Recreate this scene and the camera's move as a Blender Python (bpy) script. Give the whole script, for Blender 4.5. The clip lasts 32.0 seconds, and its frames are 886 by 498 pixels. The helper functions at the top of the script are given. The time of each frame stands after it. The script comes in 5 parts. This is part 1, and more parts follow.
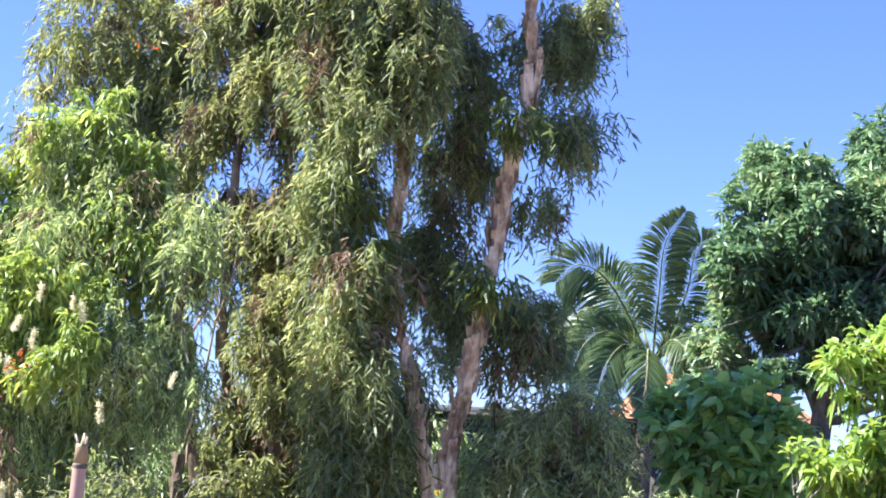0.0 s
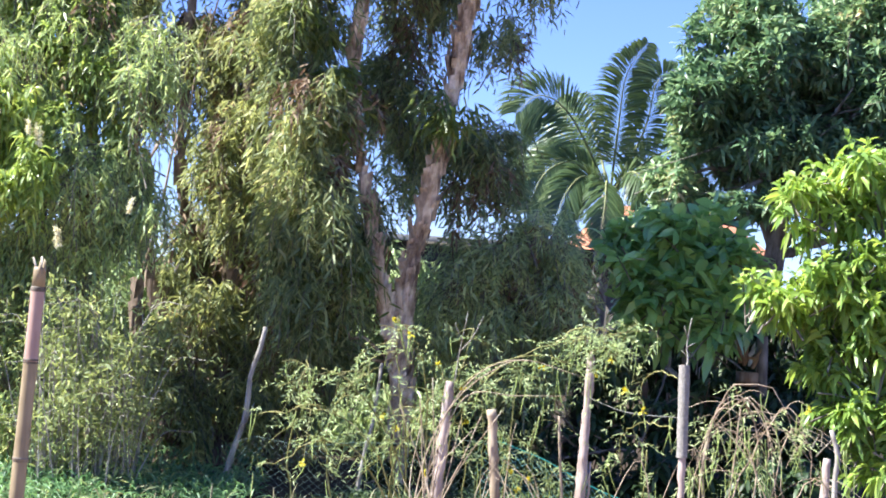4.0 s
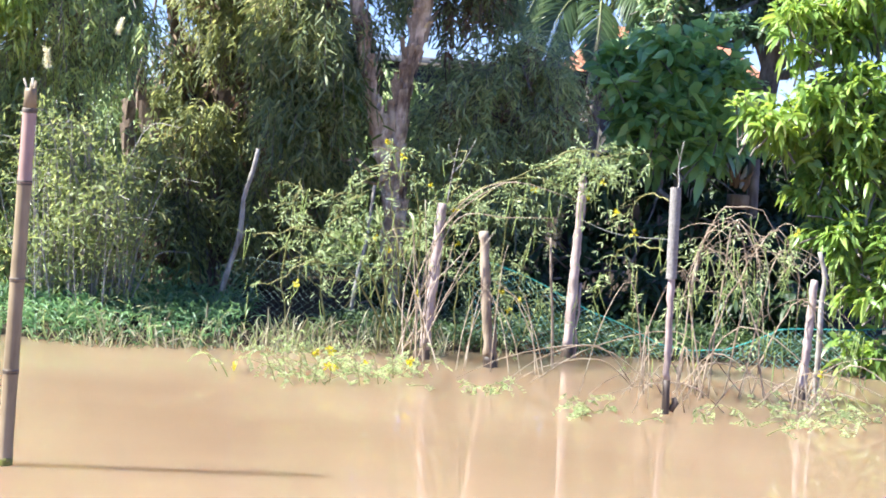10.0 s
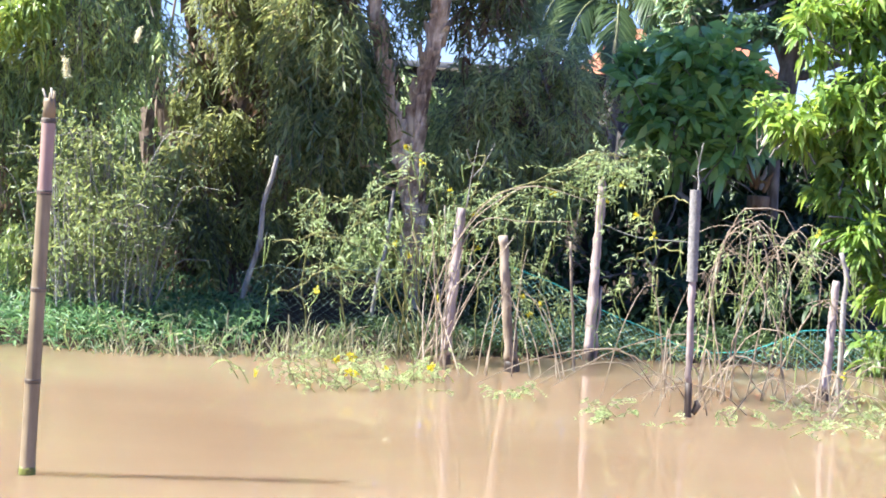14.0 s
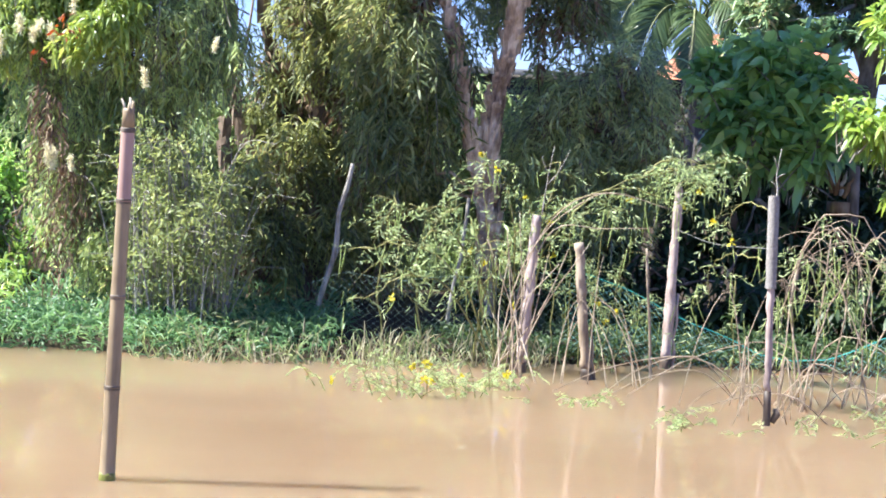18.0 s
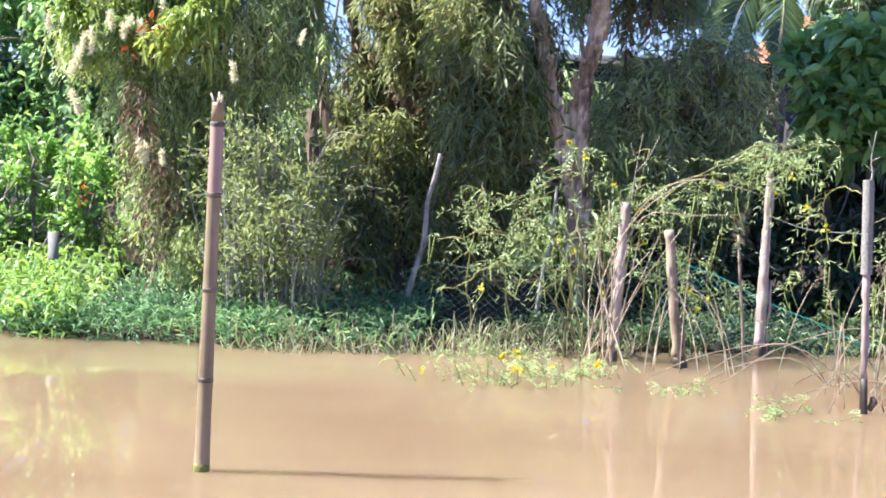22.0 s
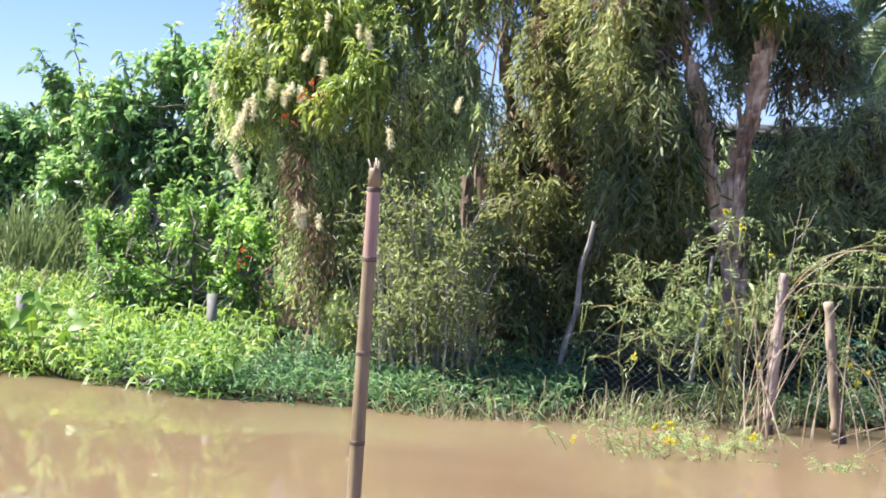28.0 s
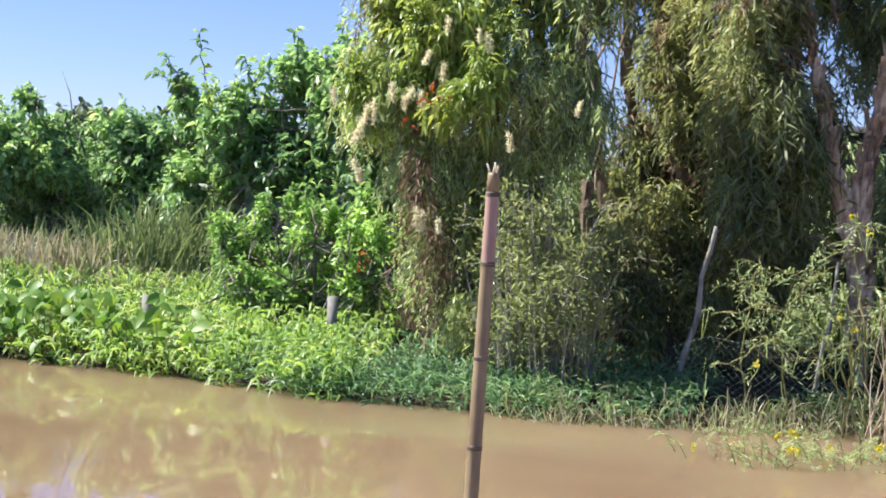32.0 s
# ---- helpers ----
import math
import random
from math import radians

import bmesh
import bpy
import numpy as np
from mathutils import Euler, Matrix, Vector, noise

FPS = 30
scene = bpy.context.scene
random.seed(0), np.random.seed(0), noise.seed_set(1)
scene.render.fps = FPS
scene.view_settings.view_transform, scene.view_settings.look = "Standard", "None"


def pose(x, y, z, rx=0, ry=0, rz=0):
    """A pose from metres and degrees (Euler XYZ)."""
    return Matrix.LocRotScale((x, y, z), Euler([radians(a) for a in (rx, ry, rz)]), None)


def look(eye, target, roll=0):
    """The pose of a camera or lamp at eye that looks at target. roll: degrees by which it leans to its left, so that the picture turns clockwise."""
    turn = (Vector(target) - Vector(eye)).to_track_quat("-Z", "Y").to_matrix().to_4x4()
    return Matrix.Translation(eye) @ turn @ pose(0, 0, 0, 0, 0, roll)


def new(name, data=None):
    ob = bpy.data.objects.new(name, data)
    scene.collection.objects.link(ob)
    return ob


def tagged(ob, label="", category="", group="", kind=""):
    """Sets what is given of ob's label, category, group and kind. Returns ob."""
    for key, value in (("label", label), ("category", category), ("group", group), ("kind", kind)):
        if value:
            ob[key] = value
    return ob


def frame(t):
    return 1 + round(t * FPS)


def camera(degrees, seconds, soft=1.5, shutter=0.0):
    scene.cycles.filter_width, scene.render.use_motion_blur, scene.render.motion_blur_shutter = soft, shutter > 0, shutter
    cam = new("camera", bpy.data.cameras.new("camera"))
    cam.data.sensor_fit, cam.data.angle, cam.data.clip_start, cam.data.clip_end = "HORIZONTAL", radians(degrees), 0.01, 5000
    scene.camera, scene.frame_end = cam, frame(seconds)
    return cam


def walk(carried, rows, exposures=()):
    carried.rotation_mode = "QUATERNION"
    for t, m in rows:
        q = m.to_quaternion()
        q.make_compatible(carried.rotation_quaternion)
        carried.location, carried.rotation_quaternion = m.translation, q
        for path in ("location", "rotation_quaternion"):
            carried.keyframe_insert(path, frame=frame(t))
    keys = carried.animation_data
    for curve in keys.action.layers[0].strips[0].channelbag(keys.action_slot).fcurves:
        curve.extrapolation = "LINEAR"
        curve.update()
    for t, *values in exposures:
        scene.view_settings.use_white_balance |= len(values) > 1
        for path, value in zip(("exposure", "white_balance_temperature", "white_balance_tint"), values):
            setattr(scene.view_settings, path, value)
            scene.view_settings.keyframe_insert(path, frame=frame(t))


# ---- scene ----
# ---- camera: it stands on the near shore and turns ----
cam = camera(33.55, 32.0, soft=1.85)
TURNS = [     # time, yaw, pitch, roll, sway of the holder in x, y, z
    (0.0, -1.77, 9.32, 3.28, 0.002, -0.016, 0.006), (0.5, -1.33, 8.63, 3.12, 0.007, -0.012, -0.002), (1.0, -0.73, 7.86, 3.09, -0.003, 0.001, -0.002), (1.5, -0.03, 7.09, 3.26, -0.007, 0.017, 0.001),
    (2.0, 0.32, 6.05, 3.42, -0.004, 0.007, -0.002), (2.5, -0.10, 4.88, 3.31, -0.005, 0.021, -0.009), (3.0, 0.08, 3.88, 3.72, 0.002, 0.004, 0.007), (3.5, 0.16, 3.27, 3.68, -0.000, -0.001, -0.002),
    (5.5, 0.42, 1.35, 4.07, 0.010, -0.036, -0.007), (6.0, 0.19, 0.57, 4.12, 0.008, -0.044, -0.002), (6.5, 0.42, -0.14, 4.23, 0.008, -0.038, -0.003), (7.0, 0.47, -0.47, 3.87, 0.002, -0.037, -0.006),
    (7.5, 0.60, -1.04, 3.64, -0.001, -0.022, -0.001), (8.0, 0.70, -1.65, 3.60, -0.007, -0.015, -0.003), (8.5, 0.77, -2.38, 3.76, -0.000, -0.029, -0.007), (9.0, 0.69, -3.07, 3.74, -0.002, -0.028, -0.009),
    (9.5, 0.86, -3.69, 3.81, -0.005, -0.021, -0.004), (10.0, 0.97, -4.08, 3.86, 0.002, -0.021, -0.002), (10.5, 0.87, -4.65, 3.68, -0.003, -0.009, -0.005), (11.0, 0.75, -4.85, 3.47, -0.000, -0.002, -0.004),
    (11.5, 0.66, -4.79, 3.40, -0.003, -0.003, 0.007), (12.0, 0.59, -4.68, 3.10, -0.003, -0.010, 0.004), (12.5, 0.48, -4.58, 3.18, -0.000, -0.013, 0.002), (13.0, -0.00, -4.29, 3.03, 0.002, -0.014, 0.003),
    (13.5, 0.24, -4.14, 3.18, 0.004, -0.011, 0.000), (15.5, -0.71, -3.17, 3.22, 0.000, -0.024, 0.005), (16.0, -1.16, -3.04, 3.25, -0.002, -0.018, 0.006), (16.5, -1.43, -3.01, 3.17, -0.002, -0.013, 0.004),
    (17.0, -1.92, -3.26, 3.01, 0.002, -0.011, 0.006), (17.5, -2.38, -3.44, 2.79, 0.010, -0.014, 0.001), (18.0, -2.77, -3.82, 2.85, 0.003, -0.003, 0.000), (18.5, -3.21, -3.96, 2.69, 0.004, 0.009, 0.006),
    (19.0, -3.57, -4.12, 2.48, -0.005, 0.023, 0.001), (19.5, -3.87, -4.34, 2.38, -0.001, 0.027, -0.004), (20.0, -4.08, -4.40, 2.13, -0.003, 0.032, -0.001), (20.5, -4.40, -4.47, 2.01, -0.009, 0.036, -0.007),
    (21.0, -4.99, -4.52, 1.95, -0.003, 0.030, -0.001), (21.5, -5.30, -4.43, 1.96, -0.003, 0.024, -0.003), (22.0, -6.20, -4.40, 1.92, -0.001, 0.015, 0.004), (22.5, -6.55, -4.04, 2.09, -0.001, 0.017, 0.003),
    (23.0, -7.26, -3.70, 2.32, 0.007, -0.004, -0.001), (23.5, -7.83, -3.51, 2.44, 0.009, -0.010, -0.002), (24.0, -8.61, -3.13, 2.64, 0.012, -0.008, 0.001), (24.5, -8.92, -2.94, 2.86, 0.006, -0.009, 0.005),
    (25.0, -9.75, -2.75, 3.10, 0.003, -0.011, 0.004), (25.5, -10.20, -2.35, 3.11, 0.001, -0.011, -0.001), (26.0, -11.01, -1.77, 2.96, -0.001, -0.018, -0.001), (26.5, -11.35, -1.60, 2.92, -0.009, -0.004, -0.002),
    (28.5, -12.71, -2.05, 2.20, -0.005, 0.024, -0.002), (29.0, -13.18, -1.98, 2.03, -0.006, 0.035, -0.001), (29.5, -13.40, -2.21, 2.03, -0.003, 0.030, 0.003), (30.0, -14.25, -2.63, 1.91, 0.003, 0.039, 0.006),
    (30.5, -14.93, -2.86, 1.93, 0.006, 0.039, 0.010), (31.0, -15.76, -2.75, 2.05, 0.001, 0.042, 0.009), (31.5, -16.15, -2.39, 2.24, 0.000, 0.041, 0.005), (32.0, -16.91, -2.08, 2.60, -0.004, 0.037, 0.006),
]


def turned(yaw, pitch, roll, dx, dy, dz):
    a, b = radians(yaw), radians(pitch)
    eye = (dx, dy, 1.5 + dz)
    aim = (eye[0] + math.sin(a) * math.cos(b), eye[1] + math.cos(a) * math.cos(b), eye[2] + math.sin(b))
    return look(eye, aim, roll)


walk(cam, [(row[0], turned(*row[1:])) for row in TURNS], exposures=[(0.0, 2.02, 6150, 10), (9.0, 2.07, 6080, 10), (18.0, 1.99, 6050, 10), (25.0, 1.90, 6100, 10), (29.0, 1.52, 6450, 10), (32.0, 1.36, 6450, 10)])

# ---- sun and sky ----
SUN_EL, SUN_AZ = 51.0, 263.0          # degrees; azimuth clockwise from +y
world = bpy.data.worlds.new("sky")
scene.world = world
world.use_nodes = True
wn = world.node_tree.nodes
sky = wn.new("ShaderNodeTexSky")
sky.sky_type, sky.sun_disc = "NISHITA", False
sky.sun_elevation, sky.sun_rotation = radians(SUN_EL), radians(SUN_AZ)
sky.air_density, sky.dust_density, sky.ozone_density = 1.0, 0.0, 3.2
wn["Background"].inputs["Strength"].default_value = 0.070
clear = wn.new("ShaderNodeMix")
clear.data_type, clear.blend_type = "RGBA", "MULTIPLY"
clear.inputs["Factor"].default_value = 1.0
clear.inputs["B"].default_value = (0.61, 0.645, 1.0, 1)       # clear deep-blue air
world.node_tree.links.new(sky.outputs["Color"], clear.inputs["A"])
world.node_tree.links.new(clear.outputs["Result"], wn["Background"].inputs["Color"])
sun = new("sun", bpy.data.lights.new("sun", "SUN"))
sun.data.energy, sun.data.angle, sun.data.color = 4.75, radians(0.55), (1.0, 0.95, 0.86)
sun_from = Vector((math.sin(radians(SUN_AZ)) * math.cos(radians(SUN_EL)), math.cos(radians(SUN_AZ)) * math.cos(radians(SUN_EL)), math.sin(radians(SUN_EL))))
sun.matrix_world = look(sun_from * 50, (0, 0, 0))


# ---- materials ----
def material(name, rough=0.6, spec=0.5):
    m = bpy.data.materials.new(name)
    m.use_nodes = True
    b = m.node_tree.nodes["Principled BSDF"]
    b.inputs["Roughness"].default_value = rough
    b.inputs["Specular IOR Level"].default_value = spec
    return m, m.node_tree.nodes, m.node_tree.links, b


def ramp(nodes, stops):
    r = nodes.new("ShaderNodeValToRGB")
    e = r.color_ramp.elements
    while len(e) < len(stops):
        e.new(0.5)
    for el, (p, c) in zip(e, stops):
        el.position, el.color = p, (*c, 1)
    return r


def noise_tex(nodes, links, scale, detail=4.0, rough=0.6, stretch=None, kind="Object"):
    tc = nodes.new("ShaderNodeTexCoord")
    n = nodes.new("ShaderNodeTexNoise")
    n.inputs["Scale"].default_value, n.inputs["Detail"].default_value, n.inputs["Roughness"].default_value = scale, detail, rough
    if stretch:
        mp = nodes.new("ShaderNodeMapping")
        mp.inputs["Scale"].default_value = stretch
        links.new(tc.outputs[kind], mp.inputs["Vector"])
        links.new(mp.outputs["Vector"], n.inputs["Vector"])
    else:
        links.new(tc.outputs[kind], n.inputs["Vector"])
    return n


def bump(nodes, links, src, b, strength=0.4, dist=0.01):
    bp = nodes.new("ShaderNodeBump")
    bp.inputs["Strength"].default_value, bp.inputs["Distance"].default_value = strength, dist
    links.new(src, bp.inputs["Height"])
    links.new(bp.outputs["Normal"], b.inputs["Normal"])


def leaf_mat(name, dark, mid, light, odd=None, trans=0.35, rough=0.42, patch=1.2, spec=0.5):
    """Leaves: each one its own shade, larger patches of older and younger growth, light shining through."""
    m, n, l, b = material(name, rough, spec)
    geo = n.new("ShaderNodeNewGeometry")
    ns = noise_tex(n, l, patch, 2.0)
    add = n.new("ShaderNodeMath")
    add.operation = "MULTIPLY_ADD"
    l.new(ns.outputs["Fac"], add.inputs[0])
    add.inputs[1].default_value = 1.1
    mul = n.new("ShaderNodeMath")
    mul.operation = "MULTIPLY_ADD"
    l.new(geo.outputs["Random Per Island"], mul.inputs[0])
    mul.inputs[1].default_value, mul.inputs[2].default_value = 0.62, -0.37
    l.new(mul.outputs[0], add.inputs[2])
    stops = [(0.0, dark), (0.45, mid), (0.85, light)] + ([(0.97, odd)] if odd else [])
    r = ramp(n, stops)
    l.new(add.outputs[0], r.inputs["Fac"])
    l.new(r.outputs["Color"], b.inputs["Base Color"])
    tr = n.new("ShaderNodeBsdfTranslucent")
    hs = n.new("ShaderNodeHueSaturation")
    hs.inputs["Hue"].default_value, hs.inputs["Saturation"].default_value, hs.inputs["Value"].default_value = 0.48, 1.1, 1.5
    l.new(r.outputs["Color"], hs.inputs["Color"])
    l.new(hs.outputs["Color"], tr.inputs["Color"])
    mx = n.new("ShaderNodeMixShader")
    mx.inputs["Fac"].default_value = trans
    l.new(b.outputs[0], mx.inputs[1])
    l.new(tr.outputs[0], mx.inputs[2])
    l.new(mx.outputs[0], n["Material Output"].inputs["Surface"])
    return m


def grain_mat(name, dark, mid, light, scale=8.0, stretch=(1, 1, 0.15), rough=0.8, bumpy=0.5, dist=0.01, wet=None):
    """Bark, wood and stalks: long grain with blotches; wet: height under which it is dark from water."""
    m, n, l, b = material(name, rough, 0.3)
    ns = noise_tex(n, l, scale, 6.0, 0.65, stretch)
    blot = noise_tex(n, l, scale * 0.35, 3.0)
    mixf = n.new("ShaderNodeMath")
    mixf.operation = "MULTIPLY_ADD"
    l.new(blot.outputs["Fac"], mixf.inputs[0])
    mixf.inputs[1].default_value = 0.7
    half = n.new("ShaderNodeMath")
    half.operation = "MULTIPLY_ADD"
    l.new(ns.outputs["Fac"], half.inputs[0])
    half.inputs[1].default_value, half.inputs[2].default_value = 1.0, -0.35
    l.new(half.outputs[0], mixf.inputs[2])
    r = ramp(n, [(0.34, dark), (0.5, mid), (0.66, light)])
    l.new(mixf.outputs[0], r.inputs["Fac"])
    l.new(r.outputs["Color"], b.inputs["Base Color"])
    bump(n, l, ns.outputs["Fac"], b, bumpy, dist)
    return m


def plain_mat(name, a, c, scale=6.0, rough=0.7, bumpy=0.2, dist=0.004, spec=0.4):
    m, n, l, b = material(name, rough, spec)
    ns = noise_tex(n, l, scale, 5.0, 0.65)
    r = ramp(n, [(0.3, a), (0.7, c)])
    l.new(ns.outputs["Fac"], r.inputs["Fac"])
    l.new(r.outputs["Color"], b.inputs["Base Color"])
    bump(n, l, ns.outputs["Fac"], b, bumpy, dist)
    return m


def water_mat():
    m, n, l, b = material("muddy_water", 0.005, 0.5)
    b.inputs["IOR"].default_value = 1.33
    b.subsurface_method = "BURLEY"
    b.inputs["Subsurface Weight"].default_value = 1.0
    b.inputs["Subsurface Radius"].default_value = (1.0, 0.75, 0.5)
    b.inputs["Subsurface Scale"].default_value = 0.5
    ns = noise_tex(n, l, 0.35, 3.0, 0.5, (1, 2.2, 1))
    r = ramp(n, [(0.3, (0.196, 0.134, 0.080)), (0.7, (0.236, 0.166, 0.102))])
    l.new(ns.outputs["Fac"], r.inputs["Fac"])
    l.new(r.outputs["Color"], b.inputs["Base Color"])
    fine = noise_tex(n, l, 7.0, 1.0, 0.5, (0.25, 1.3, 1))
    broad = noise_tex(n, l, 1.1, 1.0, 0.5, (0.6, 1.5, 1))
    tc, sep, far = n.new("ShaderNodeTexCoord"), n.new("ShaderNodeSeparateXYZ"), n.new("ShaderNodeMapRange")
    l.new(tc.outputs["Object"], sep.inputs[0])
    l.new(sep.outputs["X"], far.inputs["Value"])
    far.interpolation_type = "SMOOTHSTEP"
    for k, v in zip(("From Min", "From Max", "To Min", "To Max"), (-5.6, -2.2, 0.8, 0.05)):     # the breeze reaches the open end only
        far.inputs[k].default_value = v
    rip, ad = n.new("ShaderNodeMath"), n.new("ShaderNodeMath")
    rip.operation, ad.operation = "MULTIPLY", "MULTIPLY_ADD"
    l.new(fine.outputs["Fac"], rip.inputs[0])
    l.new(far.outputs["Result"], rip.inputs[1])
    l.new(broad.outputs["Fac"], ad.inputs[0])
    ad.inputs[1].default_value = 0.9
    l.new(rip.outputs[0], ad.inputs[2])
    bump(n, l, ad.outputs[0], b, 1.0, 0.001)
    return m


WATER = water_mat()
SOIL = plain_mat("wet_soil", (0.025, 0.017, 0.011), (0.055, 0.040, 0.025), 3.0, 0.9, 0.6, 0.03, 0.2)
BAMBOO = grain_mat("dry_bamboo", (0.162, 0.120, 0.071), (0.269, 0.207, 0.124), (0.366, 0.284, 0.176), 9.0, (1, 1, 0.12), 0.5, 0.15, 0.002)
BAMBOO_PINK = grain_mat("bleached_bamboo", (0.275, 0.175, 0.138), (0.398, 0.261, 0.211), (0.475, 0.334, 0.276), 9.0, (1, 1, 0.12), 0.5, 0.15, 0.002)
BAMBOO_NODE = grain_mat("bamboo_node", (0.072, 0.058, 0.047), (0.137, 0.112, 0.086), (0.216, 0.180, 0.137), 30.0, (1, 1, 1), 0.7, 0.3, 0.002)
ALGAE = plain_mat("green_algae", (0.09, 0.11, 0.02), (0.25, 0.24, 0.05), 40.0, 0.5)
SPLINTER = grain_mat("split_bamboo_fibre", (0.252, 0.223, 0.180), (0.396, 0.360, 0.302), (0.504, 0.475, 0.418), 30.0, (1, 1, 0.1), 0.8, 0.4, 0.003)
POSTWOOD = grain_mat("weathered_post_wood", (0.210, 0.160, 0.139), (0.378, 0.301, 0.271), (0.547, 0.446, 0.409), 14.0, (1, 1, 0.05), 0.9, 1.0, 0.009)
POSTWET = grain_mat("wet_post_wood", (0.035, 0.026, 0.02), (0.075, 0.055, 0.042), (0.13, 0.10, 0.075), 14.0, (1, 1, 0.1), 0.5, 0.8, 0.006)
YELLOWWOOD = grain_mat("yellowed_post_wood", (0.177, 0.133, 0.091), (0.307, 0.242, 0.171), (0.403, 0.330, 0.253), 14.0, (1, 1, 0.08), 0.85, 0.7, 0.005)
GREYSTICK = grain_mat("grey_dead_branch", (0.177, 0.161, 0.137), (0.307, 0.282, 0.250), (0.419, 0.395, 0.355), 20.0, (1, 1, 0.2), 0.85, 0.6, 0.005)
PAPERBARK = grain_mat("paperbark", (0.20, 0.132, 0.088), (0.52, 0.375, 0.25), (0.85, 0.70, 0.52), 11.0, (0.850, 0.850, 0.404), 0.9, 1.0, 0.04)
DARKBARK = grain_mat("dark_bark", (0.088, 0.062, 0.046), (0.195, 0.146, 0.107), (0.370, 0.282, 0.215), 7.0, (1, 1, 0.25), 0.9, 0.9, 0.02)
GREYBARK = grain_mat("grey_bark", (0.09, 0.08, 0.065), (0.18, 0.16, 0.135), (0.30, 0.27, 0.23), 9.0, (1, 1, 0.3), 0.9, 0.7, 0.01)
DRYSTEM = grain_mat("dry_stem", (0.217, 0.160, 0.110), (0.351, 0.273, 0.188), (0.468, 0.396, 0.297), 25.0, (1, 1, 0.3), 0.75, 0.3, 0.002)
GREENSTEM = grain_mat("green_stem", (0.129, 0.133, 0.044), (0.218, 0.213, 0.073), (0.308, 0.280, 0.124), 25.0, (1, 1, 0.3), 0.6, 0.2, 0.002)
WEEPLEAF = leaf_mat("weeping_leaf", (0.082, 0.117, 0.055), (0.189, 0.240, 0.106), (0.393, 0.426, 0.180), (0.440, 0.390, 0.184), 0.45, 0.52, 1.4, 0.4)
BOTTLELEAF = leaf_mat("bottlebrush_leaf", (0.124, 0.183, 0.095), (0.329, 0.428, 0.186), (0.636, 0.730, 0.285), (0.508, 0.453, 0.194), 0.45, 0.42, 1.6)
SHOOTLEAF = leaf_mat("leafy_shoot", (0.127, 0.201, 0.059), (0.263, 0.367, 0.104), (0.441, 0.519, 0.142), (0.459, 0.400, 0.139), 0.45, 0.36, 2.2, 0.6)
OLIVELEAF = leaf_mat("olive_leaf", (0.100, 0.127, 0.061), (0.226, 0.266, 0.110), (0.442, 0.465, 0.183), (0.534, 0.448, 0.232), 0.45, 0.52, 1.6, 0.4)
PALELEAF = leaf_mat("pale_small_leaf", (0.138, 0.182, 0.071), (0.264, 0.327, 0.123), (0.414, 0.472, 0.188), (0.460, 0.420, 0.230), 0.4, 0.45, 2.5)
SHADELEAF = leaf_mat("shade_leaf", (0.125, 0.187, 0.094), (0.281, 0.374, 0.172), (0.499, 0.593, 0.281), None, 0.35, 0.45, 1.6)
DEADLEAF = leaf_mat("dead_leaf", (0.078, 0.050, 0.028), (0.173, 0.115, 0.067), (0.282, 0.214, 0.133), None, 0.2, 0.8, 2.0)
FRESHLEAF = leaf_mat("fresh_shoot_leaf", (0.048, 0.081, 0.019), (0.117, 0.170, 0.042), (0.207, 0.252, 0.072), (0.263, 0.246, 0.082), 0.45, 0.4, 2.0)
MANGOLEAF = leaf_mat("young_mango_leaf", (0.084, 0.167, 0.042), (0.207, 0.332, 0.078), (0.367, 0.486, 0.113), (0.335, 0.388, 0.174), 0.45, 0.38, 1.5, 0.5)
DARKMANGO = leaf_mat("mature_mango_leaf", (0.043, 0.096, 0.054), (0.134, 0.234, 0.117), (0.294, 0.402, 0.193), (0.608, 0.510, 0.301), 0.32, 0.4, 1.0, 0.5)
BIGLEAF = leaf_mat("broad_leaf", (0.100, 0.198, 0.075), (0.236, 0.409, 0.134), (0.442, 0.631, 0.211), None, 0.35, 0.3, 1.4, 0.7)
WILLOWLEAF = leaf_mat("willow_leaf", (0.122, 0.173, 0.087), (0.302, 0.373, 0.162), (0.543, 0.592, 0.262), None, 0.4, 0.42, 1.4)
PALMLEAF = leaf_mat("palm_leaflet", (0.036, 0.071, 0.032), (0.087, 0.143, 0.056), (0.173, 0.235, 0.092), (0.24, 0.27, 0.11), 0.36, 0.35, 0.9, 0.6)
BUSHLEAF = leaf_mat("bush_leaf", (0.074, 0.160, 0.089), (0.221, 0.377, 0.153), (0.417, 0.585, 0.231), (0.548, 0.545, 0.233), 0.45, 0.42, 0.8, 0.5)
LIMELEAF = leaf_mat("lime_green_leaf", (0.090, 0.175, 0.069), (0.256, 0.436, 0.124), (0.450, 0.672, 0.199), (0.499, 0.561, 0.148), 0.4, 0.4, 1.0)
FARLEAF = leaf_mat("far_tree_leaf", (0.03, 0.055, 0.03), (0.075, 0.12, 0.05), (0.15, 0.20, 0.075), None, 0.3, 0.5, 0.2)
GRASSLEAF = leaf_mat("bank_grass", (0.070, 0.152, 0.039), (0.191, 0.329, 0.082), (0.346, 0.492, 0.127), (0.433, 0.428, 0.222), 0.45, 0.42, 1.2)
# green darkened so that the trees' shade on the herbs is in the colour
SHADEGRASS = leaf_mat("shore_herb_painted_shade", (0.041, 0.108, 0.047), (0.101, 0.209, 0.088), (0.216, 0.351, 0.149), (0.329, 0.320, 0.152), 0.4, 0.45, 1.4)
